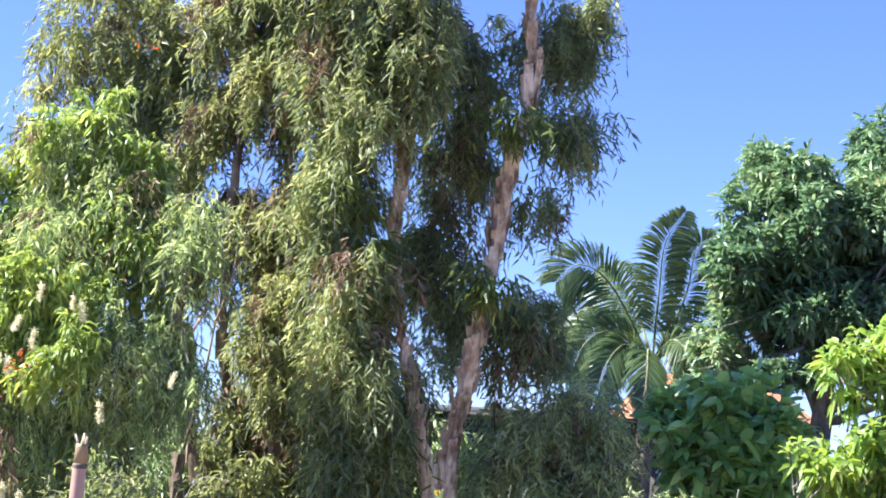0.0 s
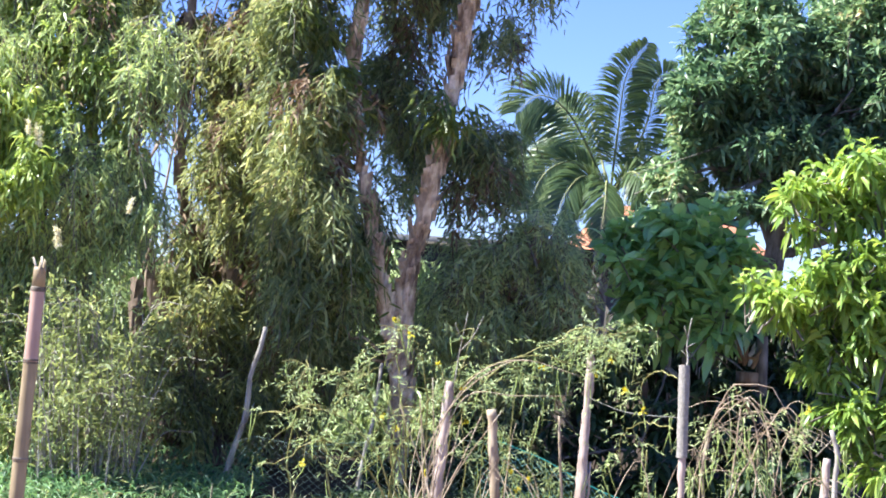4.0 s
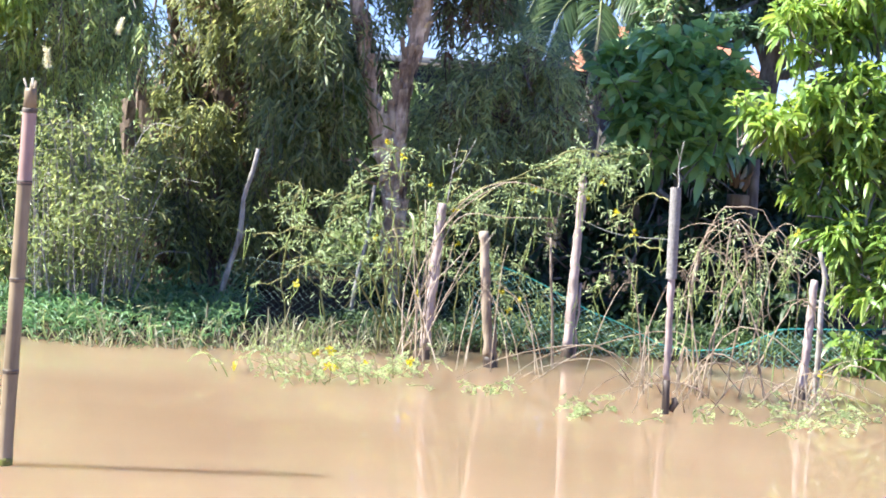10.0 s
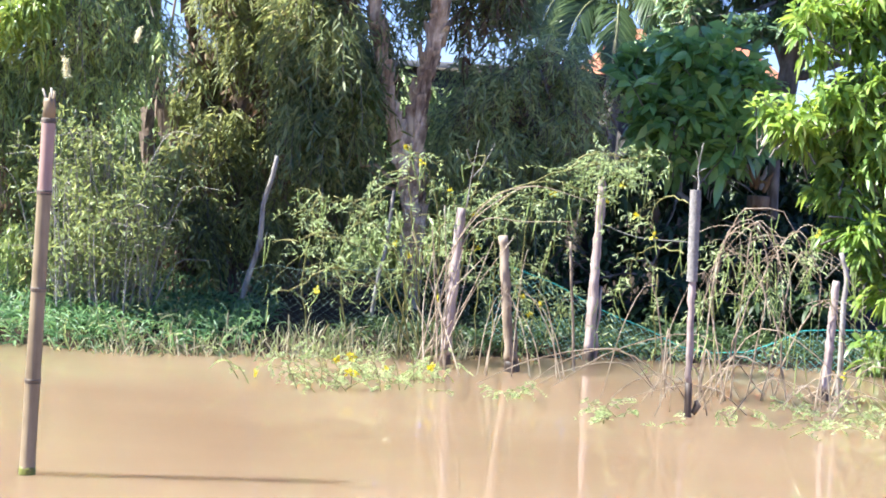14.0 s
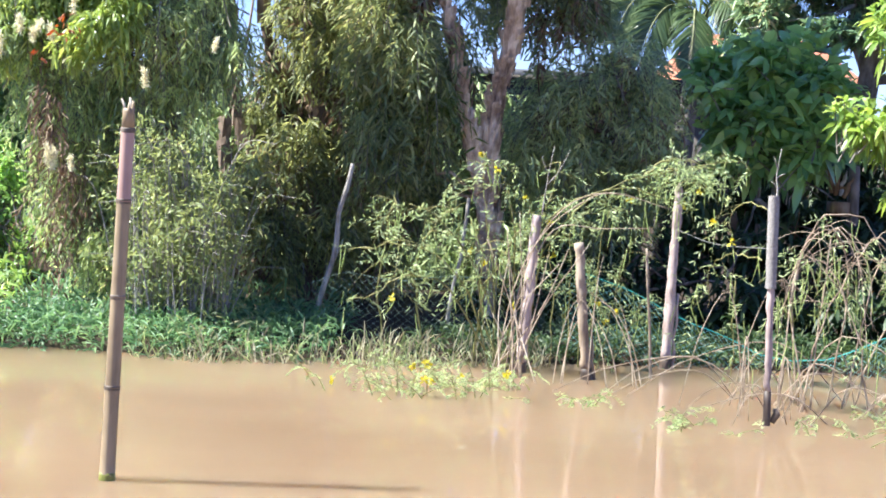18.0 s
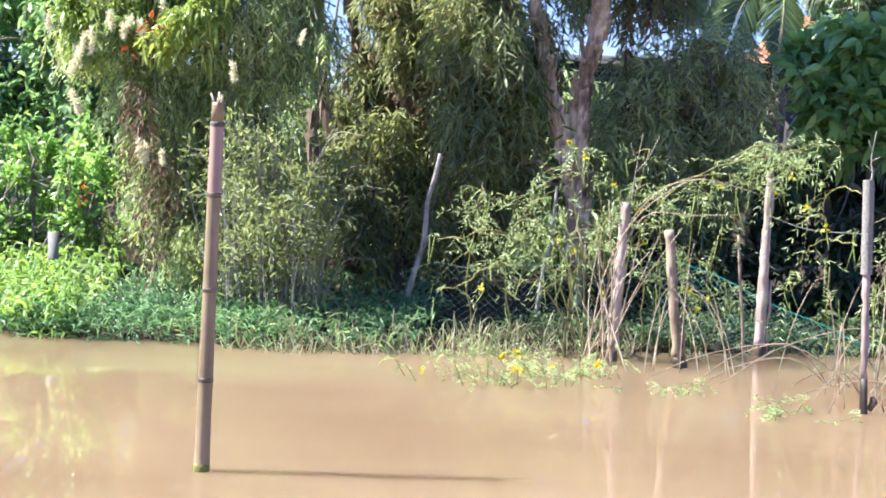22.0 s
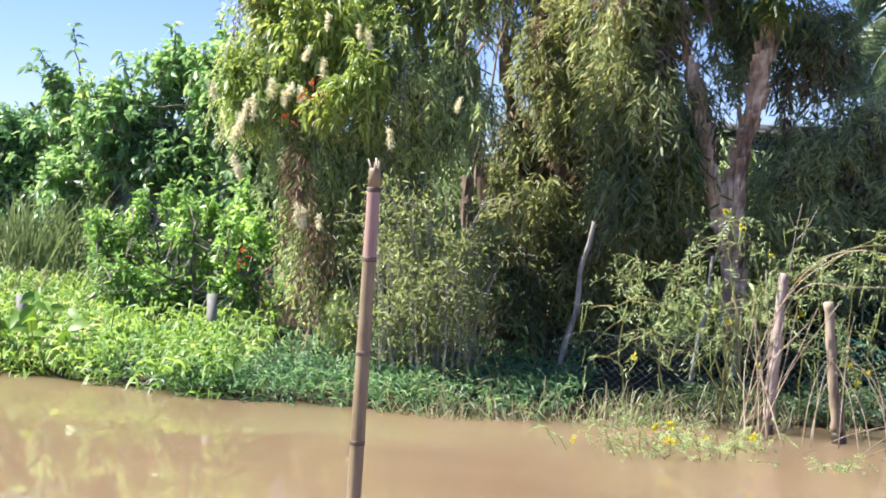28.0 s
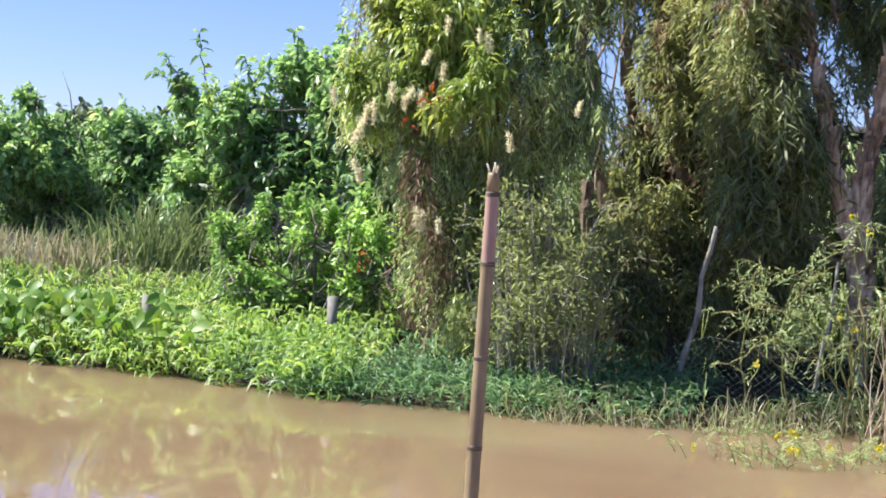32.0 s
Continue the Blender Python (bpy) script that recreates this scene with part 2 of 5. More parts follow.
SHOREGRASS = leaf_mat("waterline_grass", (0.120, 0.170, 0.070), (0.230, 0.290, 0.130), (0.360, 0.400, 0.200), (0.430, 0.400, 0.250), 0.4, 0.5, 1.5)
DRYGRASS = leaf_mat("dry_grass", (0.168, 0.144, 0.088), (0.338, 0.312, 0.193), (0.507, 0.493, 0.341), (0.186, 0.223, 0.086), 0.3, 0.7, 1.5)
PADLEAF = leaf_mat("arum_leaf", (0.045, 0.12, 0.025), (0.12, 0.25, 0.045), (0.24, 0.37, 0.07), None, 0.42, 0.45, 1.6, 0.4)
SESBANIA = leaf_mat("feather_leaflet", (0.155, 0.224, 0.096), (0.316, 0.412, 0.179), (0.498, 0.584, 0.298), (0.579, 0.576, 0.287), 0.4, 0.5, 2.5)
REEDLEAF = leaf_mat("reed_blade", (0.070, 0.110, 0.045), (0.165, 0.230, 0.095), (0.290, 0.350, 0.160), (0.377, 0.378, 0.216), 0.3, 0.5, 0.8)
PALMRIB = grain_mat("palm_rib", (0.10, 0.12, 0.05), (0.17, 0.19, 0.08), (0.25, 0.26, 0.12), 20.0, (1, 1, 0.3), 0.6, 0.2, 0.002)
# deep shade behind the net is put into this near-black leaf colour
LOWWEED = leaf_mat("weed_painted_shade", (0.012, 0.028, 0.012), (0.033, 0.066, 0.024), (0.075, 0.121, 0.042), None, 0.3, 0.5, 1.5)
YELLOW = leaf_mat("yellow_petal", (0.42, 0.36, 0.02), (0.55, 0.50, 0.03), (0.62, 0.58, 0.08), None, 0.35, 0.6, 4.0)
ORANGE = leaf_mat("orange_red_leaf", (0.257, 0.050, 0.015), (0.337, 0.084, 0.025), (0.367, 0.140, 0.041), None, 0.35, 0.6, 4.0)
WHITEBLOOM = leaf_mat("cream_bloom", (0.551, 0.510, 0.335), (0.762, 0.724, 0.500), (0.850, 0.850, 0.655), None, 0.3, 0.8, 4.0)
POD = grain_mat("seed_pod", (0.166, 0.221, 0.062), (0.275, 0.352, 0.104), (0.385, 0.462, 0.167), 20.0, (1, 1, 0.5), 0.5, 0.1, 0.001)
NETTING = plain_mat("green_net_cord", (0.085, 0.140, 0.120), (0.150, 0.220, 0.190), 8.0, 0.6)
# same cords; sunlight on the right stretch is put into this lighter colour
NETBRIGHT = plain_mat("net_cord_painted_sunlit", (0.13, 0.33, 0.32), (0.22, 0.46, 0.45), 8.0, 0.55)
ROPE = plain_mat("blue_green_rope", (0.03, 0.26, 0.24), (0.06, 0.38, 0.33), 20.0, 0.6)
CONCRETE = plain_mat("concrete_stub", (0.194, 0.187, 0.176), (0.302, 0.295, 0.277), 14.0, 0.9, 0.5, 0.006, 0.3)
HOUSEWALL = plain_mat("dark_plank_wall", (0.055, 0.05, 0.045), (0.10, 0.09, 0.08), 4.0, 0.9)
GREYWALL = plain_mat("pale_render_wall", (0.302, 0.302, 0.302), (0.418, 0.410, 0.403), 2.0, 0.9)
ROOFTIN = plain_mat("tin_roof", (0.080, 0.084, 0.088), (0.136, 0.140, 0.144), 3.0, 0.5)
TERRACOTTA = plain_mat("terracotta_tile", (0.36, 0.13, 0.07), (0.52, 0.22, 0.12), 6.0, 0.8)
WHITEPAINT = plain_mat("white_painted_sheet", (0.432, 0.439, 0.432), (0.540, 0.540, 0.526), 5.0, 0.6)
BLUEPAINT = plain_mat("blue_plastic", (0.03, 0.09, 0.30), (0.05, 0.14, 0.42), 6.0, 0.5)
BROWNBOARD = grain_mat("brown_board", (0.112, 0.065, 0.038), (0.231, 0.137, 0.075), (0.350, 0.238, 0.143), 10.0, (1, 1, 0.15), 0.8, 0.5, 0.004)
WIRE = plain_mat("steel_wire", (0.12, 0.12, 0.11), (0.2, 0.2, 0.19), 10.0, 0.6)


# ---- geometry helpers ----
class Geo:
    """Collects vertices and faces; every mesh of the scene is made from one."""

    def __init__(self):
        self.v, self.f3, self.f4, self.n = [], [], [], 0

    def add(self, verts, tris=None, quads=None):
        verts = np.asarray(verts, float).reshape(-1, 3)
        if tris is not None and len(tris):
            self.f3.append(np.asarray(tris, np.int64).reshape(-1, 3) + self.n)
        if quads is not None and len(quads):
            self.f4.append(np.asarray(quads, np.int64).reshape(-1, 4) + self.n)
        self.v.append(verts)
        self.n += len(verts)
        return self

    def mesh(self, name, mat, off=(0, 0, 0), smooth=False):
        v = np.concatenate(self.v) - np.asarray(off, float)
        t = np.concatenate(self.f3) if self.f3 else np.zeros((0, 3), np.int64)
        q = np.concatenate(self.f4) if self.f4 else np.zeros((0, 4), np.int64)
        me = bpy.data.meshes.new(name)
        me.vertices.add(len(v))
        me.vertices.foreach_set("co", v.astype(np.float32).ravel())
        loops = np.concatenate([t.ravel(), q.ravel()]).astype(np.int32)
        me.loops.add(len(loops))
        me.loops.foreach_set("vertex_index", loops)
        total = np.concatenate([np.full(len(t), 3), np.full(len(q), 4)]).astype(np.int32)
        start = np.concatenate([[0], np.cumsum(total)[:-1]]).astype(np.int32)
        me.polygons.add(len(total))
        me.polygons.foreach_set("loop_start", start)
        me.polygons.foreach_set("loop_total", total)
        if smooth:
            me.polygons.foreach_set("use_smooth", np.ones(len(total), bool))
        me.update(calc_edges=True)
        me.materials.append(mat)
        return me


ORIGIN = {}


def thing(name, at, label, category, group="", kind=""):
    ob = new(name)
    ob.location = at
    ORIGIN[ob.name] = tuple(at)
    return tagged(ob, label, category, group, kind)


def part(name, geo, mat, parent, label="", smooth=True, kind=""):
    ob = new(name, geo.mesh(name, mat, ORIGIN[parent.name], smooth))
    ob.parent = parent
    ORIGIN[ob.name] = ORIGIN[parent.name]
    return tagged(ob, label, kind=kind)


def single(name, geo, mat, at, label, category, group="", kind="", smooth=True):
    ob = new(name, geo.mesh(name, mat, at, smooth))
    ob.location = at
    ORIGIN[ob.name] = tuple(at)
    return tagged(ob, label, category, group, kind)


def unit(a):
    return a / np.maximum(np.linalg.norm(a, axis=-1, keepdims=True), 1e-9)


def smooth_path(pts, n):
    """A smooth line of n points through the control points (Catmull-Rom)."""
    p = np.asarray(pts, float)
    p = np.vstack([2 * p[0] - p[1], p, 2 * p[-1] - p[-2]])
    s = np.linspace(0, len(p) - 3 - 1e-6, n)
    i = s.astype(int)
    u = (s - i)[:, None]
    a, b, c, d = p[i], p[i + 1], p[i + 2], p[i + 3]
    return 0.5 * (2 * b + (c - a) * u + (2 * a - 5 * b + 4 * c - d) * u ** 2 + (3 * b - a - 3 * c + d) * u ** 3)


def tube(geo, path, radii, seg=8, cap=True, rough=0.0, rng=None, flat=1.0):
    path = np.asarray(path, float)
    k = len(path)
    radii = np.broadcast_to(np.asarray(radii, float), (k,))
    tan = unit(np.gradient(path, axis=0))
    ref = np.array([0.31, 0.95, 0.05]) if abs(tan[:, 1]).mean() < 0.9 else np.array([1.0, 0, 0])
    u = unit(np.cross(tan, ref))
    w = np.cross(tan, u)
    a = np.arange(seg) / seg * 2 * np.pi
    r = radii[:, None] * np.ones((k, seg))
    if rough and rng is not None:
        r = r * (1 + rough * (rng.random((k, seg)) - 0.5))
    v = path[:, None] + r[..., None] * (np.cos(a)[None, :, None] * u[:, None] + flat * np.sin(a)[None, :, None] * w[:, None])
    i, j = np.meshgrid(np.arange(k - 1), np.arange(seg), indexing="ij")
    b = i * seg + j
    c = i * seg + (j + 1) % seg
    quads = np.stack([b, c, c + seg, b + seg], -1).reshape(-1, 4)
    vs = v.reshape(-1, 3)
    tris = []
    if cap:
        vs = np.vstack([vs, path[0], path[-1]])
        jj = np.arange(seg)
        tris = np.vstack([np.stack([(jj + 1) % seg, jj, np.full(seg, k * seg)], -1),
                          np.stack([(k - 1) * seg + jj, (k - 1) * seg + (jj + 1) % seg, np.full(seg, k * seg + 1)], -1)])
    geo.add(vs, tris, quads)
    return geo


def box(geo, c, size, turn=0.0, lean=(0, 0)):
    c, s = np.asarray(c, float), np.asarray(size, float) / 2
    v = np.array([[x, y, z] for x in (-1, 1) for y in (-1, 1) for z in (-1, 1)], float) * s
    v[:, 0] += v[:, 2] * lean[0]
    v[:, 1] += v[:, 2] * lean[1]
    ct, st = math.cos(radians(turn)), math.sin(radians(turn))
    v = np.stack([v[:, 0] * ct - v[:, 1] * st, v[:, 0] * st + v[:, 1] * ct, v[:, 2]], -1) + c
    geo.add(v, None, [[0, 1, 3, 2], [4, 6, 7, 5], [0, 4, 5, 1], [2, 3, 7, 6], [0, 2, 6, 4], [1, 5, 7, 3]])
    return geo


def small_leaves(geo, pos, way, length, width, rng, fold=0.25):
    """Pointed leaves, folded along the midrib: two faces each."""
    n = len(pos)
    way = unit(way)
    side = unit(np.cross(way, unit(rng.normal(size=(n, 3)))))
    nor = np.cross(side, way)
    L = np.broadcast_to(length, (n,))[:, None]
    W = np.broadcast_to(width, (n,))[:, None] / 2
    mid = pos + way * L * 0.45 + nor * W * fold
    v = np.stack([pos, mid + side * W, pos + way * L, mid - side * W], 1).reshape(-1, 3)
    b = np.arange(n)[:, None] * 4
    geo.add(v, np.concatenate([b + [0, 1, 2], b + [0, 2, 3]]))


def broad_leaves(geo, pos, way, length, width, rng, droop=0.3, up=None, spread=1.0):
    """Longer leaves that bend down towards the tip, with a full outline."""
    n = len(pos)
    way = unit(way)
    lift = unit(np.array([0, 0, 1.0]) + spread * 0.6 * rng.normal(size=(n, 3))) if up is None else unit(up)
    side = unit(np.cross(way, lift))
    nor = np.cross(side, way)
    L = np.broadcast_to(length, (n,))[:, None]
    W = np.broadcast_to(width, (n,))[:, None] / 2
    down = np.array([0, 0, -1.0])
    p1 = pos + way * L * 0.3
    p2 = pos + way * L * 0.66 + down * L * droop * 0.35
    tip = pos + way * L * 0.95 + down * L * droop
    v = np.stack([pos, p1 + side * W * 0.9 + nor * W * 0.25, p1 - side * W * 0.9 + nor * W * 0.25, p1,
                  p2 + side * W * 0.85 + nor * W * 0.2, p2 - side * W * 0.85 + nor * W * 0.2, p2, tip], 1).reshape(-1, 3)
    b = np.arange(n)[:, None] * 8
    geo.add(v, np.concatenate([b + [0, 3, 1], b + [0, 2, 3], b + [4, 6, 7], b + [6, 5, 7]]),
            np.concatenate([b + [1, 3, 6, 4], b + [3, 2, 5, 6]]))


def lance_leaves(geo, pos, way, length, width, rng, curl=0.12):
    """Long narrow leaves that bow down, widest below the middle."""
    n = len(pos)
    way = unit(way)
    side = unit(np.cross(way, unit(rng.normal(size=(n, 3)))))
    L = np.broadcast_to(length, (n,))[:, None]
    W = np.broadcast_to(width, (n,))[:, None] / 2
    bow = np.array([0, 0, -1.0]) * L * curl
    p1, p2 = pos + way * L * 0.30, pos + way * L * 0.66 + bow * 0.4
    v = np.stack([pos, p1 + side * W, p1 - side * W, p2 + side * W * 0.8, p2 - side * W * 0.8, pos + way * L + bow], 1).reshape(-1, 3)
    b = np.arange(n)[:, None] * 6
    geo.add(v, np.concatenate([b + [0, 2, 1], b + [3, 4, 5]]), b + [1, 2, 4, 3])


def in_lobes(lobes, n, rng, shell=0.5):
    """n points in a crown made of ellipsoids (centre, half sizes), more of them near the outside."""
    vol = np.array([l[3] * l[4] * l[5] for l in lobes]) ** 0.75
    pick = rng.choice(len(lobes), n, p=vol / vol.sum())
    L = np.array(lobes)[pick]
    d = unit(rng.normal(size=(n, 3)))
    r = np.maximum(rng.random(n) ** (1 / 3), shell * rng.random(n))[:, None]
    return L[:, :3] + d * r * L[:, 3:6], d


def hanging(geo, lobes, boughs, rng, reach=(0.15, 0.5), leaf=(0.12, 0.021), clump=14, per=9, splay=0.55, twigs=None, wide=0.12):
    """Weeping foliage: boughs in the lobes, each with a bunch of short hanging twigs and splayed narrow leaves on them."""
    m = max(int(boughs), 2)
    bough, out = in_lobes(lobes, m, rng, 0.8)
    size = rng.uniform(0.5, 1.35, m)
    axis = unit(out * np.array([1, 1, 0.2]) + rng.normal(size=(m, 3)) * 0.5)
    size, axis, bough = np.repeat(size, clump), np.repeat(axis, clump, 0), np.repeat(bough, clump, 0)
    n = len(bough)
    start = bough + axis * (rng.uniform(-0.5, 1.0, n) * wide * size)[:, None] + rng.normal(size=(n, 3)) * np.array([0.5, 0.5, 0.35]) * wide * size[:, None]
    way0 = unit(axis * 0.6 + rng.normal(size=(n, 3)) * np.array([0.7, 0.7, 0.35]))
    throw = (0.13 * rng.uniform(0.4, 1.6, n) * size)[:, None]
    ln = rng.uniform(*reach, n) * (0.4 + 0.6 * size)
    place = lambda s: start[:, None] + way0[:, None] * throw[:, None] * np.sqrt(s)[..., None] + np.array([0, 0, -1.0]) * (ln[:, None] * s ** 1.4)[..., None]
    s = (np.arange(per) + rng.random((n, per))) / per
    pos = place(s)
    way = np.array([0, 0, -0.75]) + way0[:, None] * 0.35 + rng.normal(size=(n, per, 3)) * np.array([splay, splay, splay * 0.6])
    k = n * per
    big = np.repeat(rng.uniform(0.75, 1.2, m), clump * per)
    lance_leaves(geo, pos.reshape(-1, 3), way.reshape(-1, 3), leaf[0] * big * rng.uniform(0.65, 1.2, k), leaf[1] * big * rng.uniform(0.7, 1.2, k), rng)
    if twigs is not None:
        line = place(np.broadcast_to(np.linspace(0, 1, 4), (n, 4)))
        for i in range(0, n, 4):
            tube(twigs, line[i], 0.003, 3, False)
        for i in range(0, n, clump):
            tube(twigs, [bough[i] + np.array([0, 0.12, -0.25]) - axis[i] * 0.3, bough[i], start[i + 1]], [0.007, 0.005, 0.002], 4, False)


def tufted(geo, lobes, tufts, per, rng, leaf=(0.16, 0.04), droop=0.4, lift=0.2, shell=0.7, twigs=None, spread=0.9):
    """Whorls of leaves at the ends of shoots, as on mango and bushes."""
    p, d = in_lobes(lobes, tufts, rng, shell)
    axis = unit(d + np.array([0, 0, lift]) + rng.normal(size=(tufts, 3)) * 0.35)
    pos = np.repeat(p, per, 0) + np.repeat(axis, per, 0) * rng.uniform(-0.10, 0.03, tufts * per)[:, None]
    way = np.repeat(axis, per, 0) * 0.45 + unit(rng.normal(size=(tufts * per, 3))) * spread
    m = len(pos)
    broad_leaves(geo, pos, way, leaf[0] * rng.uniform(0.6, 1.2, m), leaf[1] * rng.uniform(0.75, 1.2, m), rng, droop)
    if twigs is not None:
        for i in range(0, tufts, 3):
            u = np.linspace(0, 1, 3)[:, None]
            tube(twigs, p[i] - axis[i] * 0.3 * (1 - u) + np.array([0, 0, -0.08]) * (1 - u) ** 2, np.linspace(0.008, 0.004, 3), 4, False)
    return p


def rough_lobes(lobes, rng, k=11, size=0.5):
    """Breaks smooth crowns up into many smaller uneven lobes."""
    out = []
    for x, y, z, rx, ry, rz in lobes:
        for d in unit(rng.normal(size=(k, 3))):
            s = size * rng.uniform(0.6, 1.25)
            q = rng.uniform(0.45, 0.85)
            out.append((x + d[0] * rx * q, y + d[1] * ry * q, z + d[2] * rz * q, rx * s, ry * s, rz * s))
    return out


def limb_to(a, b, rng, n=8, sag=0.0, wob=0.05):
    a, b = np.asarray(a, float), np.asarray(b, float)
    s = np.linspace(0, 1, n)[:, None]
    p = a + (b - a) * s + np.array([0, 0, sag]) * np.sin(s * np.pi)
    return p + rng.normal(size=(n, 3)) * wob * np.sin(s * np.pi)


# ---- ground and water ----
def bank_line(x):
    return np.interp(x, [-60, -12, -7, -5.3, -4.0, -2.0, 0.0, 1.6, 3.0, 8.0, 60], [13.5, 11.4, 10.6, 10.35, 9.95, 9.95, 10.5, 10.9, 10.85, 10.6, 10.0])


def ground_z(x, y):
    d = y - bank_line(x)
    z = np.interp(d, [-9.6, -8.6, -6, -1.2, -0.15, 0.1, 0.8, 2.0, 6.0, 40], [0.1, -0.3, -0.9, -0.5, -0.08, 0.03, 0.10, 0.18, 0.30, 0.5])
    return z


def build_ground():
    xs = np.concatenate([-np.geomspace(2000, 13, 22), np.arange(-12, 8, 0.2), np.geomspace(8, 2000, 24)])
    ys = np.concatenate([-np.geomspace(2000, 3, 14), np.arange(-2, 17, 0.2), np.geomspace(17, 3000, 26)])
    X, Y = np.meshgrid(xs, ys, indexing="ij")
    rng = np.random.default_rng(3)
    Z = ground_z(X, Y) + np.where((Y > 9) & (Y < 17), rng.normal(size=X.shape) * 0.012, 0)
    n, m = X.shape
    i, j = np.meshgrid(np.arange(n - 1), np.arange(m - 1), indexing="ij")
    b = i * m + j
    g = Geo().add(np.stack([X, Y, Z], -1), None, np.stack([b, b + m, b + m + 1, b + 1], -1).reshape(-1, 4))
    single("ground", g, SOIL, (0, 0, 0), "dark wet soil of the shore and land behind", "ground", kind="structure")
    w = Geo()
    xs = np.concatenate([-np.geomspace(400, 6, 10), np.linspace(-5, 5, 8), np.geomspace(6, 400, 10)])
    ys = np.array([-2.0, 2, 6, 9, 14.0])
    X, Y = np.meshgrid(xs, ys, indexing="ij")
    n, m = X.shape
    i, j = np.meshgrid(np.arange(n - 1), np.arange(m - 1), indexing="ij")
    b = i * m + j
    w.add(np.stack([X, Y, 0 * X], -1), None, np.stack([b, b + m, b + m + 1, b + 1], -1).reshape(-1, 4))
    single("water", w, WATER, (0, 0, 0), "smooth brown muddy flood water", "water", kind="structure")


build_ground()


# ---- bamboo pole in the water ----
def bamboo_pole():
    base, top = np.array([-1.720, 6.24, -0.25]), np.array([-1.671, 6.24, 1.70])
    t = thing("bamboo_pole", (-1.72, 6.24, 0), "weathered grey bamboo pole with a split top standing in water", "pole")
    along = lambda z: base + (top - base) * (z - base[2]) / (top[2] - base[2])
    nodes = [-0.25, 0.02, 0.405, 0.80, 1.215, 1.52]
    rad = lambda z: 0.0355 - 0.0065 * (z + 0.25) / 1.95
    for a, b in zip(nodes[:-1], nodes[1:]):
        g = Geo()
        zs = np.array([a, a + 0.012, a + 0.05, (a + b) / 2, b - 0.05, b - 0.012, b])
        k = np.array([1.04, 1.0, 0.965, 0.955, 0.965, 0.985, 1.0])
        tube(g, [along(z) for z in zs], [rad(z) * q for z, q in zip(zs, k)], 20)
        part("internode", g, BAMBOO_PINK if a > 1.2 else BAMBOO, t, "pale pinkish internode" if a > 1.2 else "")
    for z in nodes[2:]:
        g = Geo()
        zs = np.array([z - 0.010, z - 0.004, z + 0.002, z + 0.006, z + 0.012])
        tube(g, [along(q) for q in zs], rad(z) * np.array([0.98, 1.07, 1.02, 1.09, 0.98]), 20)
        part("node_ring", g, BAMBOO_NODE, t)
    g = Geo()
    tube(g, [along(z) for z in (-0.06, 0.0, 0.022, 0.034)], rad(0) * np.array([1.03, 1.05, 1.04, 0.99]), 20, True, 0.05, np.random.default_rng(1))
    part("algae_collar", g, ALGAE, t, "green algae line at the water")
    g = Geo()
    tube(g, [along(1.526), along(1.60), along(1.615)], [rad(1.5) * 0.97, rad(1.6) * 0.86, rad(1.6) * 0.8], 20)
    part("stub", g, BAMBOO, t)
    rng = np.random.default_rng(5)
    for i in range(5):
        a = i * 1.3 + rng.random()
        r = rad(1.6) * 0.8
        d = np.array([math.cos(a), math.sin(a), 0])
        h = rng.uniform(0.01, 0.035)
        g = Geo()
        tube(g, [along(1.585) + d * r, along(1.61) + d * r * 0.95, along(1.615 + h) + d * r * rng.uniform(0.8, 1.0)], [0.008, 0.007, 0.003], 5, flat=0.4)
        part("splinter", g, BAMBOO, t)
    for dx, h, w in ((-0.013, 0.055, 0.006), (0.006, 0.06, 0.006)):
        g = Geo()
        o = along(1.60) + np.array([dx, -0.008, 0])
        tube(g, [o, o + (dx * 0.5, 0, h * 0.5), o + (dx * 0.9 - 0.006, 0, h)], [w, w, w * 0.8], 6, flat=0.35)
        part("pale_splinter", g, SPLINTER, t, "pale split fibre strip")


bamboo_pole()


# ---- fence posts ----
def wood_post(name, base, top, r0, r1, label, mat, seed, group="fence posts", wet=0.07, split=False, category="post"):
    rng = np.random.default_rng(seed)
    base, top, r0, r1 = np.array(base, float), np.array(top, float), r0 * 0.88, r1 * 0.9
    t = thing(name, (base[0], base[1], 0), label, category, group)
    at = lambda z: base + (top - base) * (z - base[2]) / (top[2] - base[2])
    zs = np.linspace(wet, top[2], 22)
    wob = rng.normal(size=(22, 3)) * np.array([0.0022, 0.0022, 0])
    g = Geo()
    tube(g, np.array([at(z) for z in zs]) + wob, np.linspace(r0, r1, 22) * (1 + 0.05 * rng.normal(size=22)), 9, True, 0.34, rng, 0.85)
    body = part("shaft", g, mat, t, smooth=False)
    g = Geo()
    tube(g, [at(z) for z in (-0.35, 0.0, wet * 0.6, wet + 0.004)], [r0 * 1.1, r0 * 1.12, r0 * 1.06, r0 * 1.02], 9, True, 0.15, rng, 0.85)
    part("wet_foot", g, POSTWET, t, "dark wet foot")
    if split:
        g = Geo()
        off = np.array([r0 * 1.4, 0.02, 0])
        zs = np.linspace(-0.1, split, 7)
        tube(g, np.array([at(z) for z in zs]) + off + rng.normal(size=(7, 3)) * 0.004, np.linspace(0.014, 0.008, 7), 6, True, 0.3, rng)
        part("split_batten", g, mat, t)
    return t, at, rng


